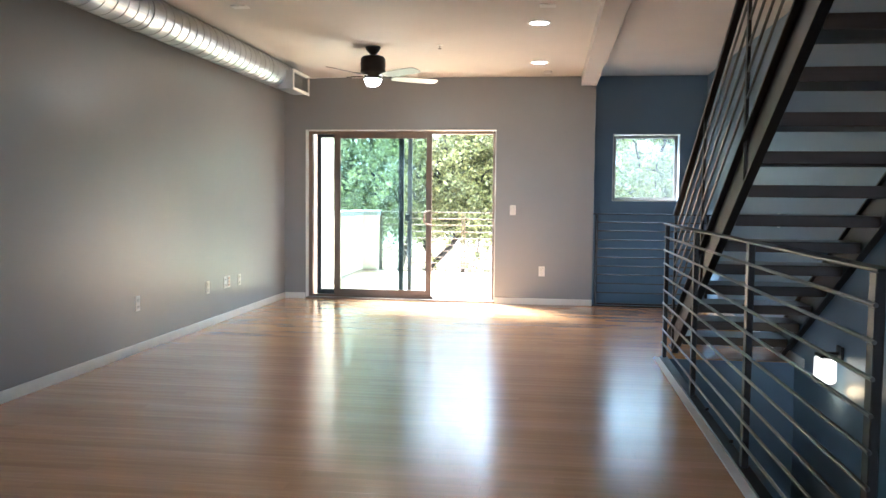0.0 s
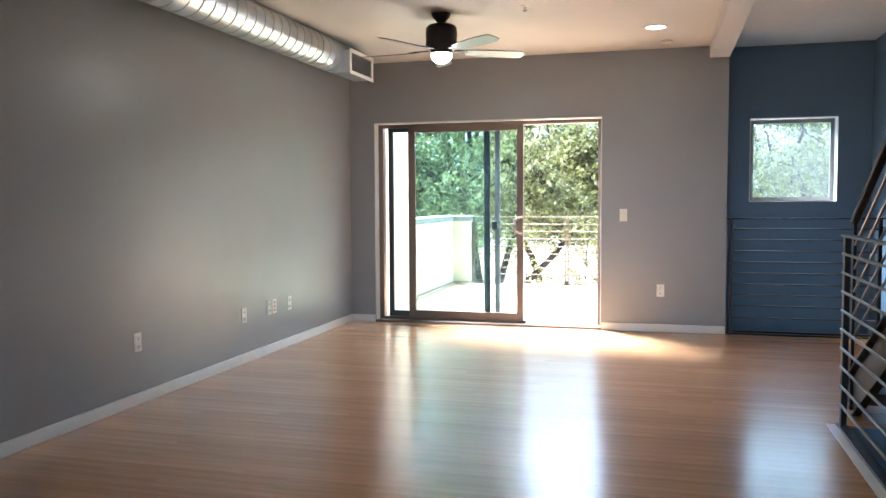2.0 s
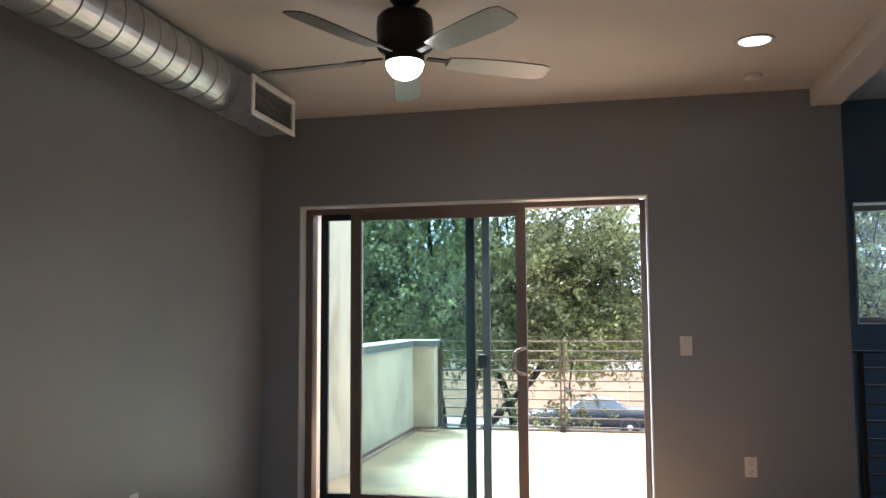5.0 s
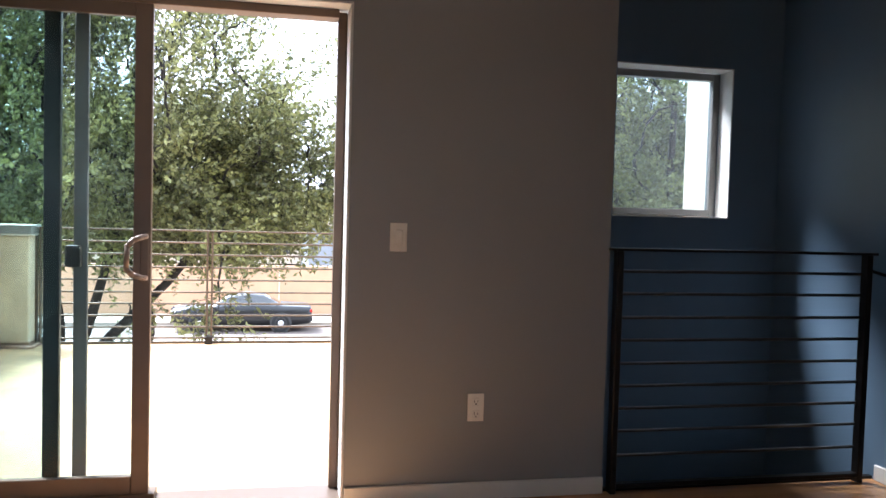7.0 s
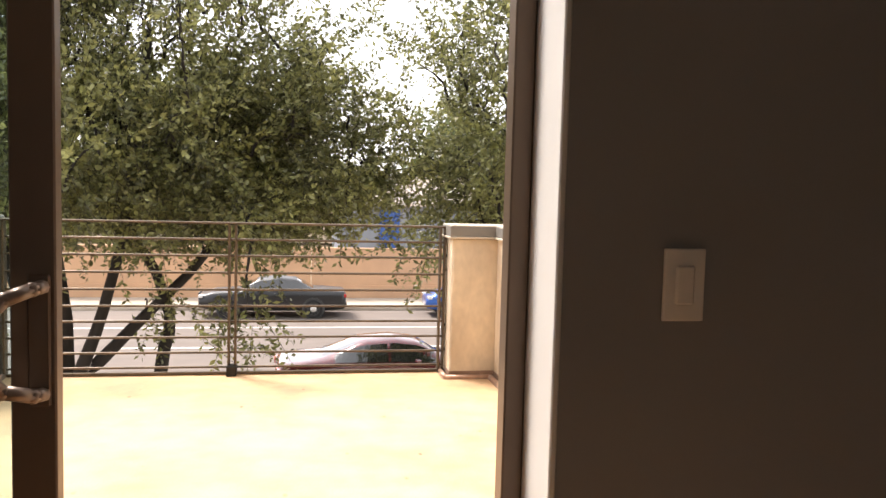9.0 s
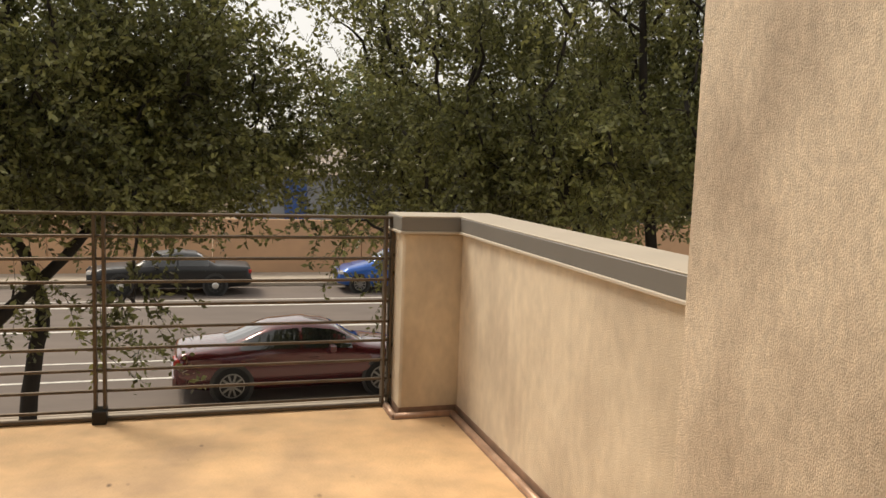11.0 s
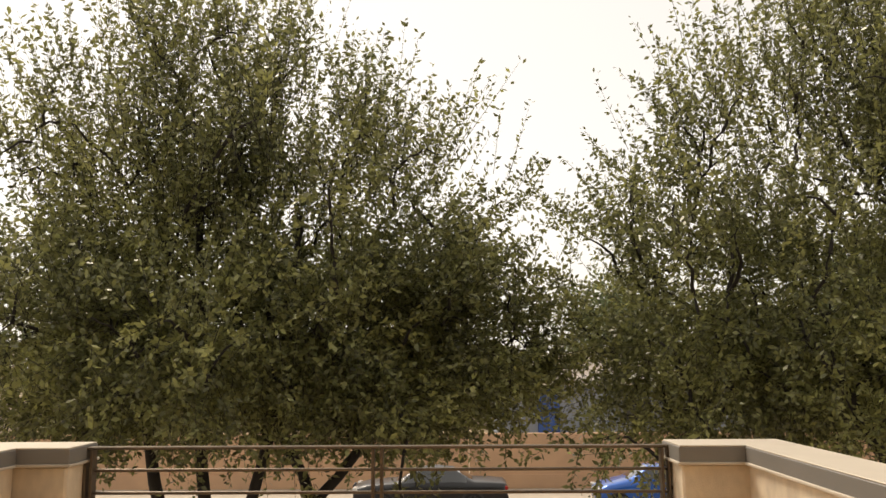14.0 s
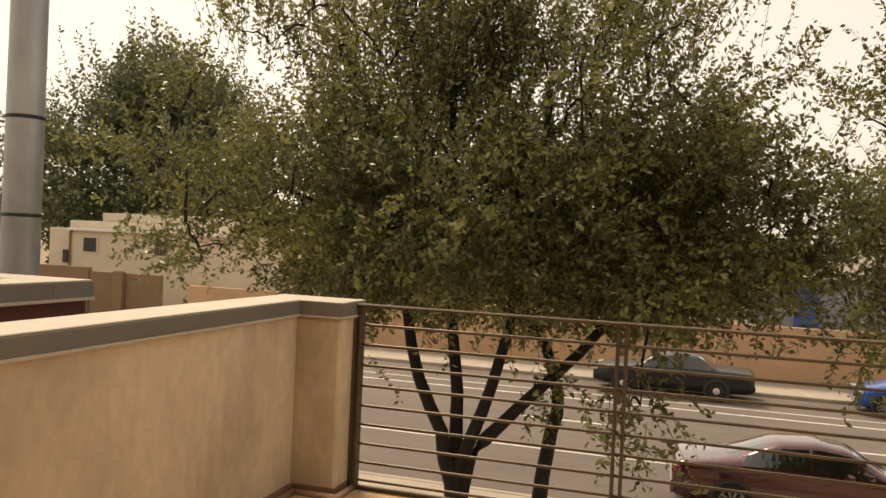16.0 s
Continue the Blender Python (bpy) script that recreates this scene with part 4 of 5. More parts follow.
def car(name, at, turn, label, paint, rows, glass_spans, wheels, wr, glass_rear, glass_front, bed=None, hub=False):
    """rows: s along the length, half width, sill height, belt height, roof height, roof half width. The nose lies at the end of the rows."""
    m = Matrix.Translation(at) @ pose(0, 0, 0, 0, 0, turn)
    t = thing(name, at, label, "car", "parked cars")
    length = rows[-1][0]
    steps = 56

    def section(s):
        _, w, zs, zb, zr, rw = lerp_rows(rows, s)
        pts = [(0.0, zs), (w * 0.86, zs), (w * 0.965, zs + 0.06), (w, zs + (zb - zs) * 0.45), (w * 0.985, zs + (zb - zs) * 0.78), (w * 0.93, zb), (rw + (w * 0.93 - rw) * 0.35, zb + (zr - zb) * 0.62), (rw, zb + (zr - zb) * 0.9), (rw * 0.82, zr), (rw * 0.4, zr + 0.018), (0.0, zr + 0.024)]
        return pts

    bm = bmesh.new()
    prev = None
    for i in range(steps + 1):
        s = length * i / steps
        p = section(s)
        ring = [bm.verts.new((s, y, z)) for y, z in p] + [bm.verts.new((s, -y, z)) for y, z in p[-2:0:-1]]
        if prev:
            n = len(ring)
            for j in range(n):
                bm.faces.new((prev[j], ring[j], ring[(j + 1) % n], prev[(j + 1) % n]))
        else:
            bm.faces.new(ring[::-1])
        prev = ring
    bm.faces.new(prev)
    bmesh.ops.recalc_face_normals(bm, faces=bm.faces[:])
    bm.transform(m)
    body = part("body", bm, paint, t, smooth=True)

    def patch(pname, s0, s1, j0, f0, j1, f1, mat, sides=(1, -1), lab="", n=10, lift=0.006):
        for sd in sides:
            b = bmesh.new()
            last = None
            for i in range(n + 1):
                s = s0 + (s1 - s0) * i / n
                p = section(s)
                q = []
                for jj, ff in ((j0, f0), ((j0 + j1) / 2, 0), (j1, f1)):
                    k = int(jj)
                    ff = ff if jj in (j0, j1) else jj - k
                    k = min(k, len(p) - 2)
                    a, c = p[k], p[k + 1]
                    q.append((a[0] + (c[0] - a[0]) * ff, a[1] + (c[1] - a[1]) * ff))
                v = [b.verts.new((s, sd * (y + lift), z + lift * 0.5)) for y, z in q]
                if last:
                    b.faces.new((last[0], v[0], v[1], last[1]))
                    b.faces.new((last[1], v[1], v[2], last[2]))
                last = v
            bmesh.ops.recalc_face_normals(b, faces=b.faces[:])
            b.transform(m)
            part(pname, b, mat, body, lab)

    for a, c in glass_spans:
        patch("side_window", a, c, 5, 0.12, 6, 0.85, M_CARGLASS, lab="dark tinted glass")
    for nm, (a, c) in (("rear_window", glass_rear), ("windscreen", glass_front)):
        b = bmesh.new()
        last = None
        for i in range(9):
            s = a + (c - a) * i / 8
            p = section(s)
            wv, zv = p[8][0] * 1.05, p[8][1]
            v = [b.verts.new((s, y, z + 0.008)) for y, z in ((-wv, zv - 0.012), (-wv * 0.5, p[9][1]), (0, p[10][1]), (wv * 0.5, p[9][1]), (wv, zv - 0.012))]
            if last:
                for j in range(4):
                    b.faces.new((last[j], v[j], v[j + 1], last[j + 1]))
            last = v
        bmesh.ops.recalc_face_normals(b, faces=b.faces[:])
        b.transform(m)
        part(nm, b, M_CARGLASS, body, "tinted glass")
    for sx in wheels:
        w = lerp_rows(rows, sx)[1]
        for sd in (1, -1):
            b = lathe([(wr + 0.07, -0.01), (wr + 0.07, 0.012), (wr + 0.05, 0.016), (0.05, 0.016)], (0, 0, 0), 28, "Y")
            b.transform(m @ Matrix.Translation((sx, sd * (w - 0.012), wr)) @ pose(0, 0, 0, 0, 0, 0 if sd < 0 else 180))
            part("wheel_arch", b, M_SLOT, body)
            b = lathe([(wr * 0.66, -0.10), (wr * 0.95, -0.10), (wr, -0.07), (wr, 0.05), (wr * 0.95, 0.075), (wr * 0.68, 0.07)], (0, 0, 0), 28, "Y")
            mm = m @ Matrix.Translation((sx, sd * (w - 0.045), wr)) @ pose(0, 0, 0, 0, 0, 0 if sd < 0 else 180)
            b.transform(mm)
            wh = part("wheel", b, M_TYRE, t, "black tyre")
            b = bmesh.new()
            for k in range(10):
                an = 2 * math.pi * k / 10
                rod((0.05 * math.cos(an), -0.082, 0.05 * math.sin(an)), (wr * 0.66 * math.cos(an), -0.076, wr * 0.66 * math.sin(an)), 0, flat=(0.022, 0.04), bm=b)
            join(b, lathe([(wr * 0.68, 0.06), (wr * 0.68, 0.085), (wr * 0.62, 0.085), (wr * 0.62, 0.06)], (0, 0, 0), 28, "Y"))
            join(b, lathe([(0.06, 0.06), (0.06, 0.09), (0.03, 0.095)], (0, 0, 0), 14, "Y"))
            b.transform(mm)
            part("rim", b, M_SLOT if hub else M_RIM, wh, "black steel rim" if hub else "silver alloy rim")
            if hub:
                b = lathe([(0.115, 0.085), (0.11, 0.10), (0.07, 0.115), (0.02, 0.12)], (0, 0, 0), 18, "Y")
                b.transform(mm)
                part("hubcap", b, M_HUB, wh, "pale chrome hubcap", smooth=True)
    w0, zb0 = rows[1][1], rows[1][3]
    for sd in (1, -1):
        ya, yb = sorted((sd * (w0 * 0.5), sd * (w0 * 0.96)))
        b = box(-0.012, 0.10, ya, yb, zb0 - 0.20, zb0 - 0.07, 0.02)
        b.transform(m)
        part("tail_light", b, M_TAIL, body, "red tail lamp")
        w1, zb1 = rows[-2][1], rows[-2][3]
        ya, yb = sorted((sd * (w1 * 0.55), sd * (w1 * 0.97)))
        b = box(length - 0.16, length + 0.004, ya, yb, zb1 - 0.16, zb1 - 0.05, 0.02)
        b.transform(m)
        part("headlight", b, M_HEAD, body, "clear head lamp")
        gs = glass_front[0] - 0.55
        wb = lerp_rows(rows, gs)
        ya, yb = sorted((sd * (wb[1] * 0.95), sd * (wb[1] + 0.16)))
        b = box(gs + 0.35, gs + 0.47, ya, yb, wb[3] + 0.0, wb[3] + 0.12, 0.03, segments=2)
        b.transform(m)
        part("side_mirror", b, paint, body)
    b = box(-0.03, 0.05, -w0 * 0.9, w0 * 0.9, rows[0][2] + 0.02, rows[0][2] + 0.2, 0.03, segments=2)
    b.transform(m)
    part("bumper", b, paint if bed is None else M_CHROME, body)
    for a, c in glass_spans:
        wv = lerp_rows(rows, c)
        for sd in (1, -1):
            ya, yb = sorted((sd * wv[1] * 0.99, sd * (wv[1] * 1.0 + 0.012)))
            b = box(a + 0.12, a + 0.3, ya, yb, wv[3] - 0.14, wv[3] - 0.11, 0.004)
            b.transform(m)
            part("door_handle", b, paint if bed is None else M_CHROME, body)
    if bed:
        s0, s1 = bed
        wv = lerp_rows(rows, (s0 + s1) / 2)
        b = box(s0, s1, -wv[1] * 0.8, wv[1] * 0.8, wv[3] + 0.01, wv[4] + 0.035, 0.01)
        b.transform(m)
        part("bed_cover", b, M_SLOT, body, "grey cover over the load bed")
    return t


CARZ = ROADZ + 0.006
SEDAN = [(0.0, 0.72, 0.34, 0.80, 0.86, 0.60), (0.12, 0.86, 0.30, 0.97, 1.00, 0.66), (0.7, 0.935, 0.24, 1.02, 1.06, 0.66), (1.0, 0.94, 0.23, 1.02, 1.10, 0.62), (1.95, 0.945, 0.22, 1.00, 1.43, 0.58), (2.6, 0.945, 0.22, 0.98, 1.47, 0.59), (3.1, 0.945, 0.22, 0.97, 1.41, 0.60), (3.85, 0.94, 0.23, 0.98, 1.03, 0.66), (4.5, 0.92, 0.26, 0.90, 0.96, 0.66), (4.95, 0.84, 0.30, 0.76, 0.82, 0.6), (5.08, 0.72, 0.36, 0.66, 0.70, 0.5)]
car("sedan", (-1.06, 27.5, CARZ), 3.0, "dark maroon fastback sedan parked at the kerb", M_RED, SEDAN, ((1.25, 2.42), (2.48, 3.5)), (1.08, 4.12), 0.36, (1.02, 1.72), (3.2, 3.82))
BOXY = [(0.0, 0.80, 0.38, 0.86, 0.90, 0.70), (0.1, 0.93, 0.32, 0.96, 0.98, 0.74), (0.7, 0.97, 0.27, 0.99, 1.02, 0.74), (1.15, 0.98, 0.26, 0.99, 1.04, 0.72), (1.85, 0.98, 0.26, 0.98, 1.40, 0.60), (2.5, 0.98, 0.26, 0.97, 1.46, 0.61), (3.2, 0.98, 0.26, 0.96, 1.38, 0.62), (3.85, 0.98, 0.27, 0.96, 1.0, 0.72), (4.8, 0.96, 0.29, 0.90, 0.94, 0.72), (5.3, 0.86, 0.36, 0.76, 0.80, 0.66)]
cop = car("sedan", (1.2, 40.2, CARZ), 180, "old black sedan with pale steel wheels parked across the street", M_BLACKCAR, BOXY, ((1.4, 2.4), (2.46, 3.55)), (1.2, 4.25), 0.35, (1.2, 1.8), (3.25, 3.8), hub=True)
part("push_bumper", boxes([(-4.15, -4.11, 39.8, 39.84, CARZ + 0.35, CARZ + 0.85), (-4.15, -4.11, 40.56, 40.6, CARZ + 0.35, CARZ + 0.85), (-4.16, -4.12, 39.8, 40.6, CARZ + 0.78, CARZ + 0.86)], 0.006), M_SLOT, cop)
HATCH = [(0.0, 0.74, 0.34, 0.86, 0.92, 0.60), (0.1, 0.84, 0.28, 0.98, 1.02, 0.62), (0.5, 0.86, 0.24, 1.0, 1.42, 0.56), (1.2, 0.87, 0.22, 0.98, 1.50, 0.58), (2.1, 0.87, 0.22, 0.96, 1.48, 0.58), (2.9, 0.86, 0.22, 0.96, 1.05, 0.62), (3.6, 0.83, 0.26, 0.84, 0.90, 0.6), (3.95, 0.72, 0.32, 0.68, 0.72, 0.5)]
car("hatchback", (8.25, 40.2, CARZ), 180, "bright blue hatchback parked across the street", M_BLUECAR, HATCH, ((0.6, 1.5), (1.55, 2.5)), (0.75, 3.2), 0.32, (0.14, 0.48), (2.2, 2.85))


# ---- trees ----
def tube_arrays(paths, sides=6):
    """Vertices and faces of tapered tubes; each path is (points, radii)."""
    vs, fs, n0 = [], [], 0
    ang = np.arange(sides) * 2 * np.pi / sides
    for pts, rad in paths:
        pts = np.asarray(pts, float)
        tang = np.gradient(pts, axis=0)
        tang /= np.linalg.norm(tang, axis=1)[:, None] + 1e-9
        ref = np.where(np.abs(tang[:, 2:3]) > 0.9, np.array([[1.0, 0, 0]]), np.array([[0, 0, 1.0]]))
        u = np.cross(tang, ref)
        u /= np.linalg.norm(u, axis=1)[:, None] + 1e-9
        v = np.cross(tang, u)
        ring = pts[:, None, :] + np.asarray(rad)[:, None, None] * (np.cos(ang)[None, :, None] * u[:, None, :] + np.sin(ang)[None, :, None] * v[:, None, :])
        k = len(pts)
        vs.append(ring.reshape(-1, 3))
        i = np.arange(k - 1)[:, None] * sides + np.arange(sides)[None, :]
        j = np.arange(k - 1)[:, None] * sides + (np.arange(sides)[None, :] + 1) % sides
        fs.append(np.stack([i, j, j + sides, i + sides], -1).reshape(-1, 4) + n0)
        n0 += k * sides
    return np.concatenate(vs), np.concatenate(fs)


def quads_mesh(name, v, f, mat, smooth=False):
    me = bpy.data.meshes.new(name)
    me.vertices.add(len(v))
    me.vertices.foreach_set("co", np.ascontiguousarray(v, dtype=np.float32).ravel())
    me.loops.add(len(f) * 4)
    me.loops.foreach_set("vertex_index", np.ascontiguousarray(f, dtype=np.int32).ravel())
    me.polygons.add(len(f))
    me.polygons.foreach_set("loop_start", np.arange(len(f), dtype=np.int32) * 4)
    me.polygons.foreach_set("loop_total", np.full(len(f), 4, dtype=np.int32))
    me.materials.append(mat)
    me.update(calc_edges=True)
    me.validate()
    if smooth:
        me.polygons.foreach_set("use_smooth", [True] * len(me.polygons))
    return me


def unit(a):
    return a / (np.linalg.norm(a, axis=-1, keepdims=True) + 1e-9)


def wobble(rng, a, b, n, amount, sag=0.0):
    t = np.linspace(0, 1, n)[:, None]
    p = a + (b - a) * t
    w = np.cumsum(rng.normal(0, 1, (n, 3)), axis=0)
    w = w - w[0] - (w[-1] - w[0]) * t
    p = p + w * amount * np.linalg.norm(b - a) / n
    p[:, 2] += sag * np.sin(np.pi * t[:, 0])
    return p


def leaves(rng, start, direc, length, per, size):
    """Leaf blades along twigs: one four-cornered blade each."""
    n = len(start)
    f = np.linspace(0.08, 1.05, per)[None, :, None] + rng.normal(0, 0.02, (n, per, 1))
    pos = start[:, None, :] + direc[:, None, :] * (length[:, None, None] * f)
    pos = pos.reshape(-1, 3) + rng.normal(0, 0.022, (n * per, 3))
    d = np.repeat(direc, per, axis=0)
    side = unit(np.cross(d, rng.normal(0, 1, d.shape)))
    along = unit(d * 0.55 + side * 0.9 + rng.normal(0, 0.3, d.shape))
    wide = unit(np.cross(along, rng.normal(0, 1, d.shape)))
    s = size * rng.uniform(0.6, 1.25, (len(pos), 1))
    a = pos
    b = pos + along * s * 0.5 + wide * s * 0.24
    c = pos + along * s
    e = pos + along * s * 0.5 - wide * s * 0.24
    v = np.stack([a, b, c, e], 1).reshape(-1, 3)
    return v


def tree(name, base, stems, centre, radii, clumps, twigs, per, size, seed, label, mat=M_LEAF, twig_len=(0.4, 1.0), spread=0.24, up=0.75, hang=0.25, lobes=(), trunk_r=0.11, low=-9.0, tufts=()):
    rng = np.random.default_rng(seed)
    base, centre, radii = np.array(base, float), np.array(centre, float), np.array(radii, float)
    t = thing(name, tuple(base), label, "tree", "street trees")
    paths, nodes = [], []
    for off, head in stems:
        knots = base + np.array([off, *head], float)
        n0 = len(knots)
        f = np.linspace(0, n0 - 1, 16)
        p = np.stack([np.interp(f, np.arange(n0), knots[:, c]) for c in range(3)], 1)
        p[1:-1] = (p[:-2] + 2 * p[1:-1] + p[2:]) / 4
        p[2:] += np.cumsum(rng.normal(0, 0.028, (14, 3)), axis=0)
        r = np.linspace(trunk_r, trunk_r * 0.35, 16)
        r[0] *= 1.3
        paths.append((p, r))
        nodes.append(p[6:])
    nodes = np.concatenate(nodes)
    q = unit(rng.normal(0, 1, (clumps, 3)))
    q[:, 2] = np.where(q[:, 2] < -0.8, -q[:, 2], q[:, 2])
    rad = rng.uniform(0.02, 1.0, (clumps, 1)) ** 0.5
    lump = 1 + 0.16 * np.sin(q[:, :1] * 5 + seed) * np.cos(q[:, 1:2] * 4 + seed * 2)
    cc = centre + q * rad * radii * lump
    rise = np.clip((cc[:, 2:] - centre[2]) / radii[2], 0, 1)
    cc[:, :2] = centre[:2] + (cc[:, :2] - centre[:2]) * (1 - 0.48 * rise)
    # fewer clumps towards the top, where the sky shows through
    keep = rng.uniform(0, 1, clumps) > 0.75 * rise[:, 0] ** 0.8
    cc = cc[keep]
    clumps = len(cc)
    for lc, lr, ln in lobes:
        q = unit(rng.normal(0, 1, (ln, 3))) * rng.uniform(0.02, 1.0, (ln, 1)) ** 0.45
        cc = np.concatenate([cc, np.array(lc) + q * np.array(lr)])
    cc[:, 2] = np.where(cc[:, 2] < low, low + rng.uniform(0, 1.6, len(cc)), cc[:, 2])
    for lc, lr, ln in tufts:
        cc = np.concatenate([cc, np.array(lc) + rng.normal(0, 0.5, (ln, 3)) * np.array(lr)])
    clumps = len(cc)
    limb_nodes = [nodes]
    order = np.argsort(np.linalg.norm(cc - nodes.mean(0), axis=1))
    for i in order:
        allp = np.concatenate(limb_nodes)
        d = np.linalg.norm(allp - cc[i], axis=1) + 0.35 * np.abs(allp[:, 2] - cc[i, 2] + 1.0)
        a = allp[np.argmin(d)]
        p = wobble(rng, a, cc[i], 7, 0.35, 0.12)
        L = np.linalg.norm(cc[i] - a)
        paths.append((p, np.linspace(min(0.06, 0.016 + 0.016 * L), 0.008, 7)))
        limb_nodes.append(p[3:])
    n = clumps * twigs
    idx = np.repeat(np.arange(clumps), twigs)
    start = cc[idx] + rng.normal(0, spread, (n, 3))
    outw = unit((start - centre) / radii)
    lowish = outw[:, 2:3] < -0.1
    direc = unit(outw * 0.7 + rng.normal(0, 0.55, (n, 3)) + np.where(lowish, [[0, 0, -hang]], [[0, 0, up]]) + np.where(outw[:, 2:3] > 0.4, [[0, 0, 0.8]], [[0, 0, 0]]))
    length = rng.uniform(*twig_len, n) * np.where(outw[:, 2] > 0.4, 1.7, 1.0)
    v = leaves(rng, start, direc, length, per, size)
    f = np.arange(len(v)).reshape(-1, 4)
    # thin twigs as narrow three-sided tubes
    ang = np.arange(3) * 2 * np.pi / 3
    u = unit(np.cross(direc, rng.normal(0, 1, direc.shape)))
    w = np.cross(direc, u)
    ring = np.cos(ang)[None, :, None] * u[:, None, :] + np.sin(ang)[None, :, None] * w[:, None, :]
    tv = np.stack([start[:, None, :] + ring * 0.005, (start + direc * length[:, None])[:, None, :] + ring * 0.002], 1).reshape(-1, 3)
    k = np.arange(n)[:, None] * 6
    j = np.arange(3)[None, :]
    tf = np.stack([k + j, k + (j + 1) % 3, k + (j + 1) % 3 + 3, k + j + 3], -1).reshape(-1, 4)
    bv, bf = tube_arrays(paths, 7)
    for nm, vv, ff, mm, sm in (("trunk", bv, bf, M_BARK, True), ("twig_mass", tv, tf, M_BARK, False), ("crown", v, f, mat, False)):
        ob = new(nm, quads_mesh(nm, vv - base, ff, mm, sm))
        ob.parent = t
        ORIGIN[ob] = Vector(base)
        if nm == "crown":
            ob["label"] = "dense small grey-green leaves"
            ob["kind"] = "stuff"
        if nm == "twig_mass":
            ob["kind"] = "stuff"
    return t


tree("oak_tree", (-4.12, 22.3, GROUND), [((0.0, 0.0, 0), ((0.02, 0, 1.5), (-0.75, 0.1, 3.0), (-1.3, 0.2, 5.2), (-1.5, 0.2, 6.5))), ((0.05, 0.0, 0), ((0.06, 0, 1.5), (0.0, 0.3, 3.2), (-0.2, 0.5, 5.0), (-0.3, 0.6, 7.5))), ((0.08, 0.0, 0), ((0.1, 0, 1.5), (0.55, -0.1, 2.6), (1.0, -0.1, 4.4), (1.2, 0.0, 7.2))), ((0.1, 0.05, 0), ((0.14, 0, 1.5), (0.95, 0.1, 2.5), (2.1, 0.3, 3.7), (3.2, 0.4, 5.2))), ((1.27, 0.6, 0), ((1.25, 0.6, 1.6), (1.4, 0.6, 2.6), (0.7, 0.4, 4.0), (0.6, 0.2, 6.6)))], (-4.47, 22.9, 2.3), (5.2, 3.3, 4.8), 500, 13, 26, 0.105, 3, "multi-stemmed evergreen oak in front of the balcony", trunk_r=0.135, lobes=(((-1.32, 22.9, 1.1), (1.75, 1.9, 1.25), 75), ((-4.07, 22.9, 1.5), (3.6, 2.2, 1.4), 90), ((-0.9, 22.8, 2.6), (1.3, 1.5, 1.1), 24)), low=0.7, tufts=(((-1.3, 20.9, -0.35), (0.35, 0.3, 0.3), 2), ((-5.6, 21.6, 0.0), (0.6, 0.5, 0.4), 3), ((-2.7, 22.6, -0.7), (0.4, 0.4, 0.3), 1)))
tree("oak_tree", (6.4, 21.4, GROUND), [((-0.1, 0.0, 0), ((-0.3, 0, 1.6), (-1.2, 0, 3.0), (-2.6, -0.2, 5.2))), ((0.0, 0.1, 0), ((-0.1, 0.1, 1.8), (-0.4, 0.2, 4.0), (-0.6, 0.4, 7.4))), ((0.2, -0.1, 0), ((0.3, 0, 2.0), (0.4, 0, 4.0), (0.6, 0.1, 7.8))), ((0.9, 0.0, 0), ((1.0, 0, 2.0), (1.4, 0, 3.6), (1.9, 0.4, 6.4)))], (6.8, 23.0, 2.8), (6.3, 3.5, 5.5), 560, 12, 26, 0.105, 8, "tall multi-stemmed evergreen oak beside the street", trunk_r=0.15, lobes=(((3.6, 23.0, 1.6), (2.1, 1.9, 1.4), 62), ((6.8, 23.4, 1.8), (3.6, 2.2, 1.6), 80), ((2.6, 22.8, 4.5), (1.1, 1.4, 1.5), 9)), low=0.45, tufts=(((2.4, 22.0, 0.0), (0.3, 0.3, 0.3), 1),))
tree("oak_tree", (14.8, 23.2, GROUND), [((0, 0, 0), ((0, 0, 2), (-0.8, 0, 5.6))), ((0.3, 0, 0), ((0.4, 0, 2), (1.0, 0.2, 5.8)))], (14.6, 23.2, 3.6), (4.2, 3.4, 4.2), 150, 20, 13, 0.12, 14, "evergreen oak further along the pavement", trunk_r=0.15)
tree("mesquite_tree", (-42.5, 63, GROUND), [((0, 0, 0), ((-1, 0, 4), (-2, 0, 9))), ((0.5, 0, 0), ((1, 0, 4), (3, 1, 10)))], (-40.5, 63, 6.0), (10.5, 7, 8.0), 260, 26, 12, 0.42, 21, "large feathery green tree behind the pale house", mat=M_FARLEAF, twig_len=(0.8, 2.0), spread=1.1, trunk_r=0.35)
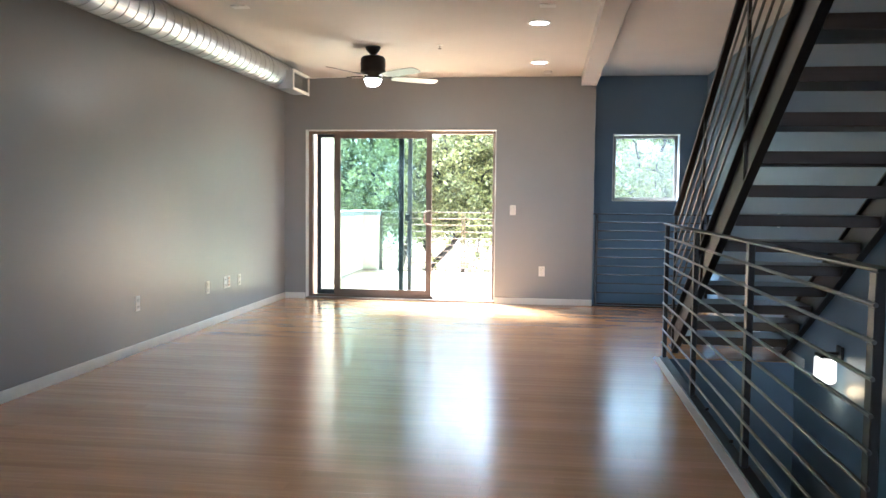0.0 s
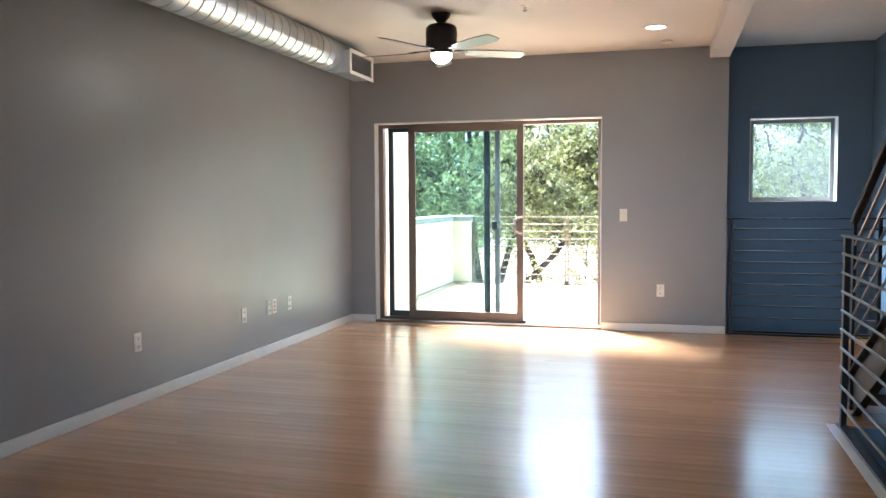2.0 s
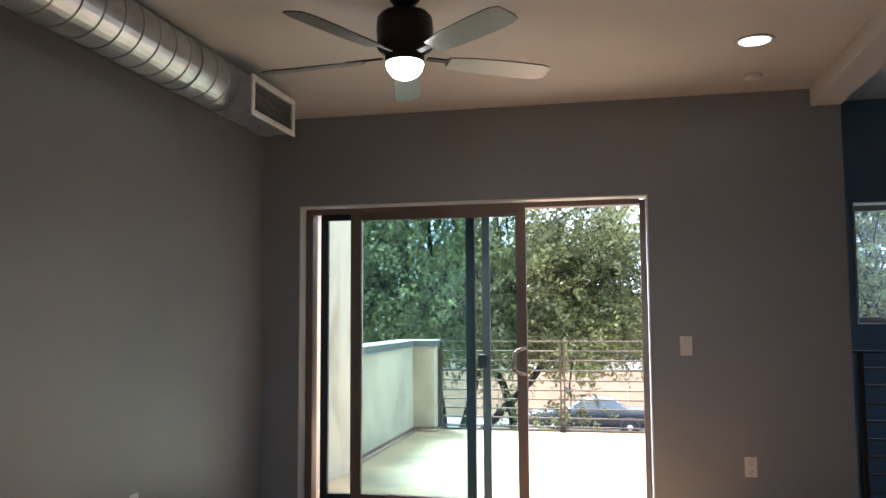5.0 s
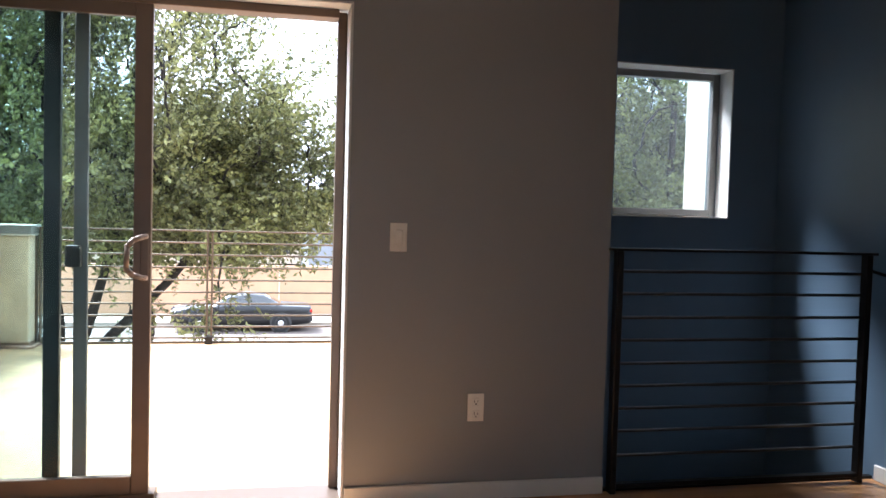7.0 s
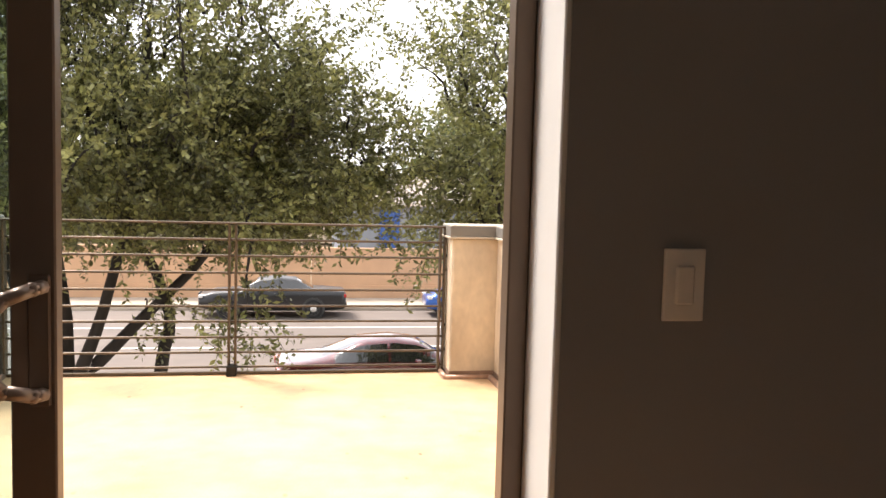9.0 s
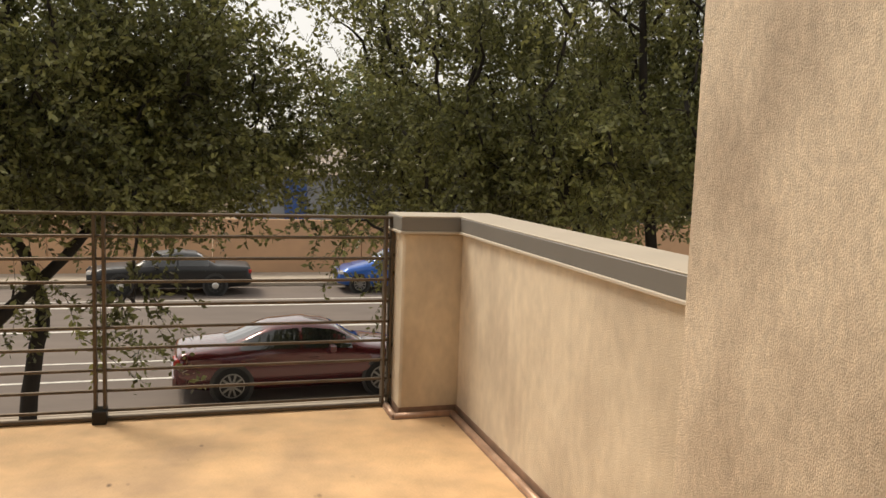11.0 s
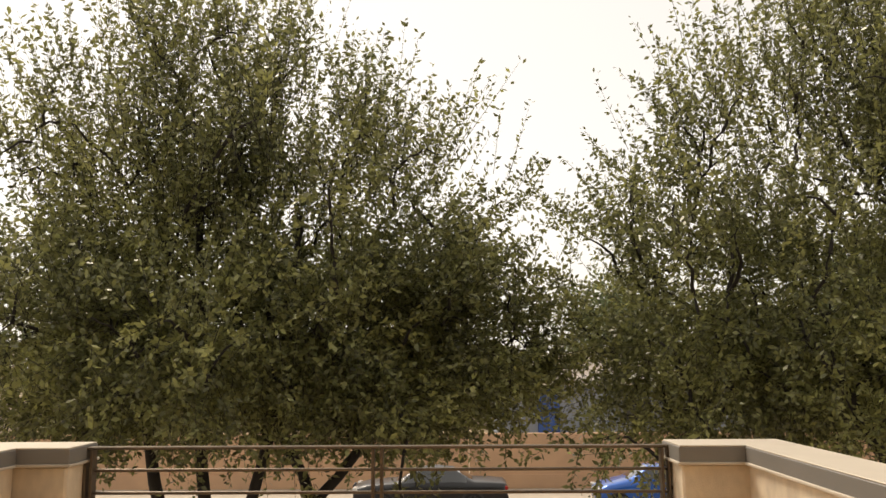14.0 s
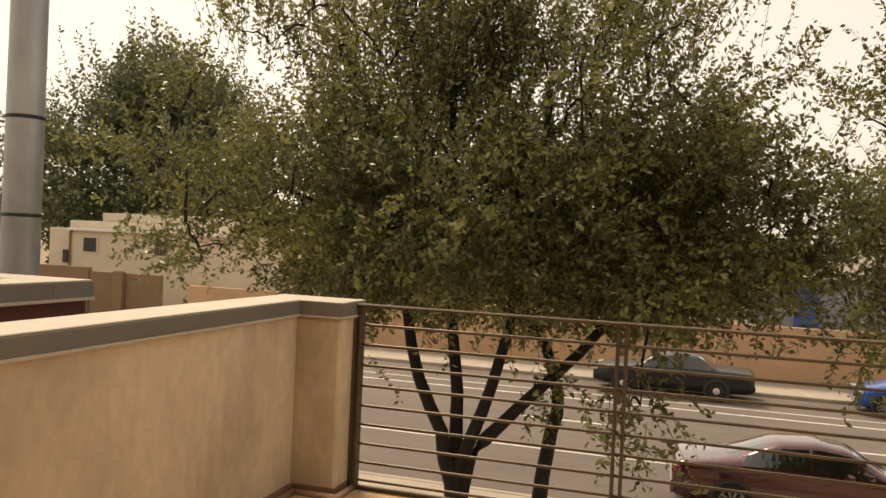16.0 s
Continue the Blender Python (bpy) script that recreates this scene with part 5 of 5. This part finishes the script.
for k, (x, y, h, r) in enumerate(((-24, 68, 6, 6), (14, 82, 7, 7), (30, 68, 8, 7), (46, 72, 9, 8), (-74, 72, 8, 9), (32, 54, 6, 5))):
    tree("far_tree", (x, y, GROUND), [((0, 0, 0), ((-0.4, 0, h * 0.5), (-1, 0, h))), ((0.4, 0, 0), ((0.8, 0, h * 0.5), (1.5, 0.5, h * 0.9)))], (x, y, h * 0.5 - 1.5), (r, r * 0.8, h * 0.75), 90, 20, 11, 0.5, 40 + k, "leafy green tree in the distance", mat=M_FARLEAF, twig_len=(0.8, 1.8), spread=1.0, trunk_r=0.3)

# ---- floor boards ----
PW = 0.083
rng = np.random.default_rng(5)
pieces, rest = {}, bmesh.new()
shown = 0


def well_left(y):
    f = (y - WELL_B.y) / (WELL_A.y - WELL_B.y)
    return WELL_B.x + (WELL_A.x - WELL_B.x) * f - 0.046


def plank_mesh(ln):
    b = box(-ln / 2, ln / 2, -PW / 2 + 0.0003, PW / 2 - 0.0003, -0.017, 0.0, 0.0)
    return mesh_of("floor_plank", b, M_WOOD)


y = BACK
while y < FRONT - 0.005:
    w = min(PW, FRONT + 0.015 - y)
    ym = y + PW / 2
    end = RIGHT - 0.003
    if WELL_B.y - 0.05 < ym + PW / 2 and ym - PW / 2 < WELL_A.y + 0.02:
        end = min(well_left(ym - PW / 2), well_left(ym + PW / 2))
    x = LEFT + 0.003
    first = True
    while x < end - 0.02:
        ln = float(rng.choice([0.9, 1.2, 1.5, 1.8]))
        if first:
            ln *= float(rng.uniform(0.3, 1.0))
        first = False
        ln = round(min(ln, end - x), 2 if end - x > ln else 4)
        if end - (x + ln) < 0.15:
            ln = end - x
        if 5.4 < ym < 10.2 and shown < 295 and w == PW:
            key = round(ln, 3)
            if key not in pieces:
                pieces[key] = plank_mesh(key)
            ob = new("floor_plank", pieces[key])
            ob.parent = floor
            ob.location = (x + ln / 2, ym, 0.0)
            shown += 1
        else:
            bx = (x + 0.0004, x + ln - 0.0004, y + 0.0003, y + w - 0.0003, -0.017, 0.0)
            vs = [rest.verts.new((bx[i], bx[2 + j], bx[4 + k])) for i in (0, 1) for j in (0, 1) for k in (0, 1)]
            for fc in ((0, 1, 3, 2), (4, 6, 7, 5), (0, 4, 5, 1), (2, 3, 7, 6), (0, 2, 6, 4), (1, 5, 7, 3)):
                rest.faces.new([vs[q] for q in fc])
        x += ln
    y += PW
part("floor_boards", rest, M_WOODJ, floor, kind="stuff")
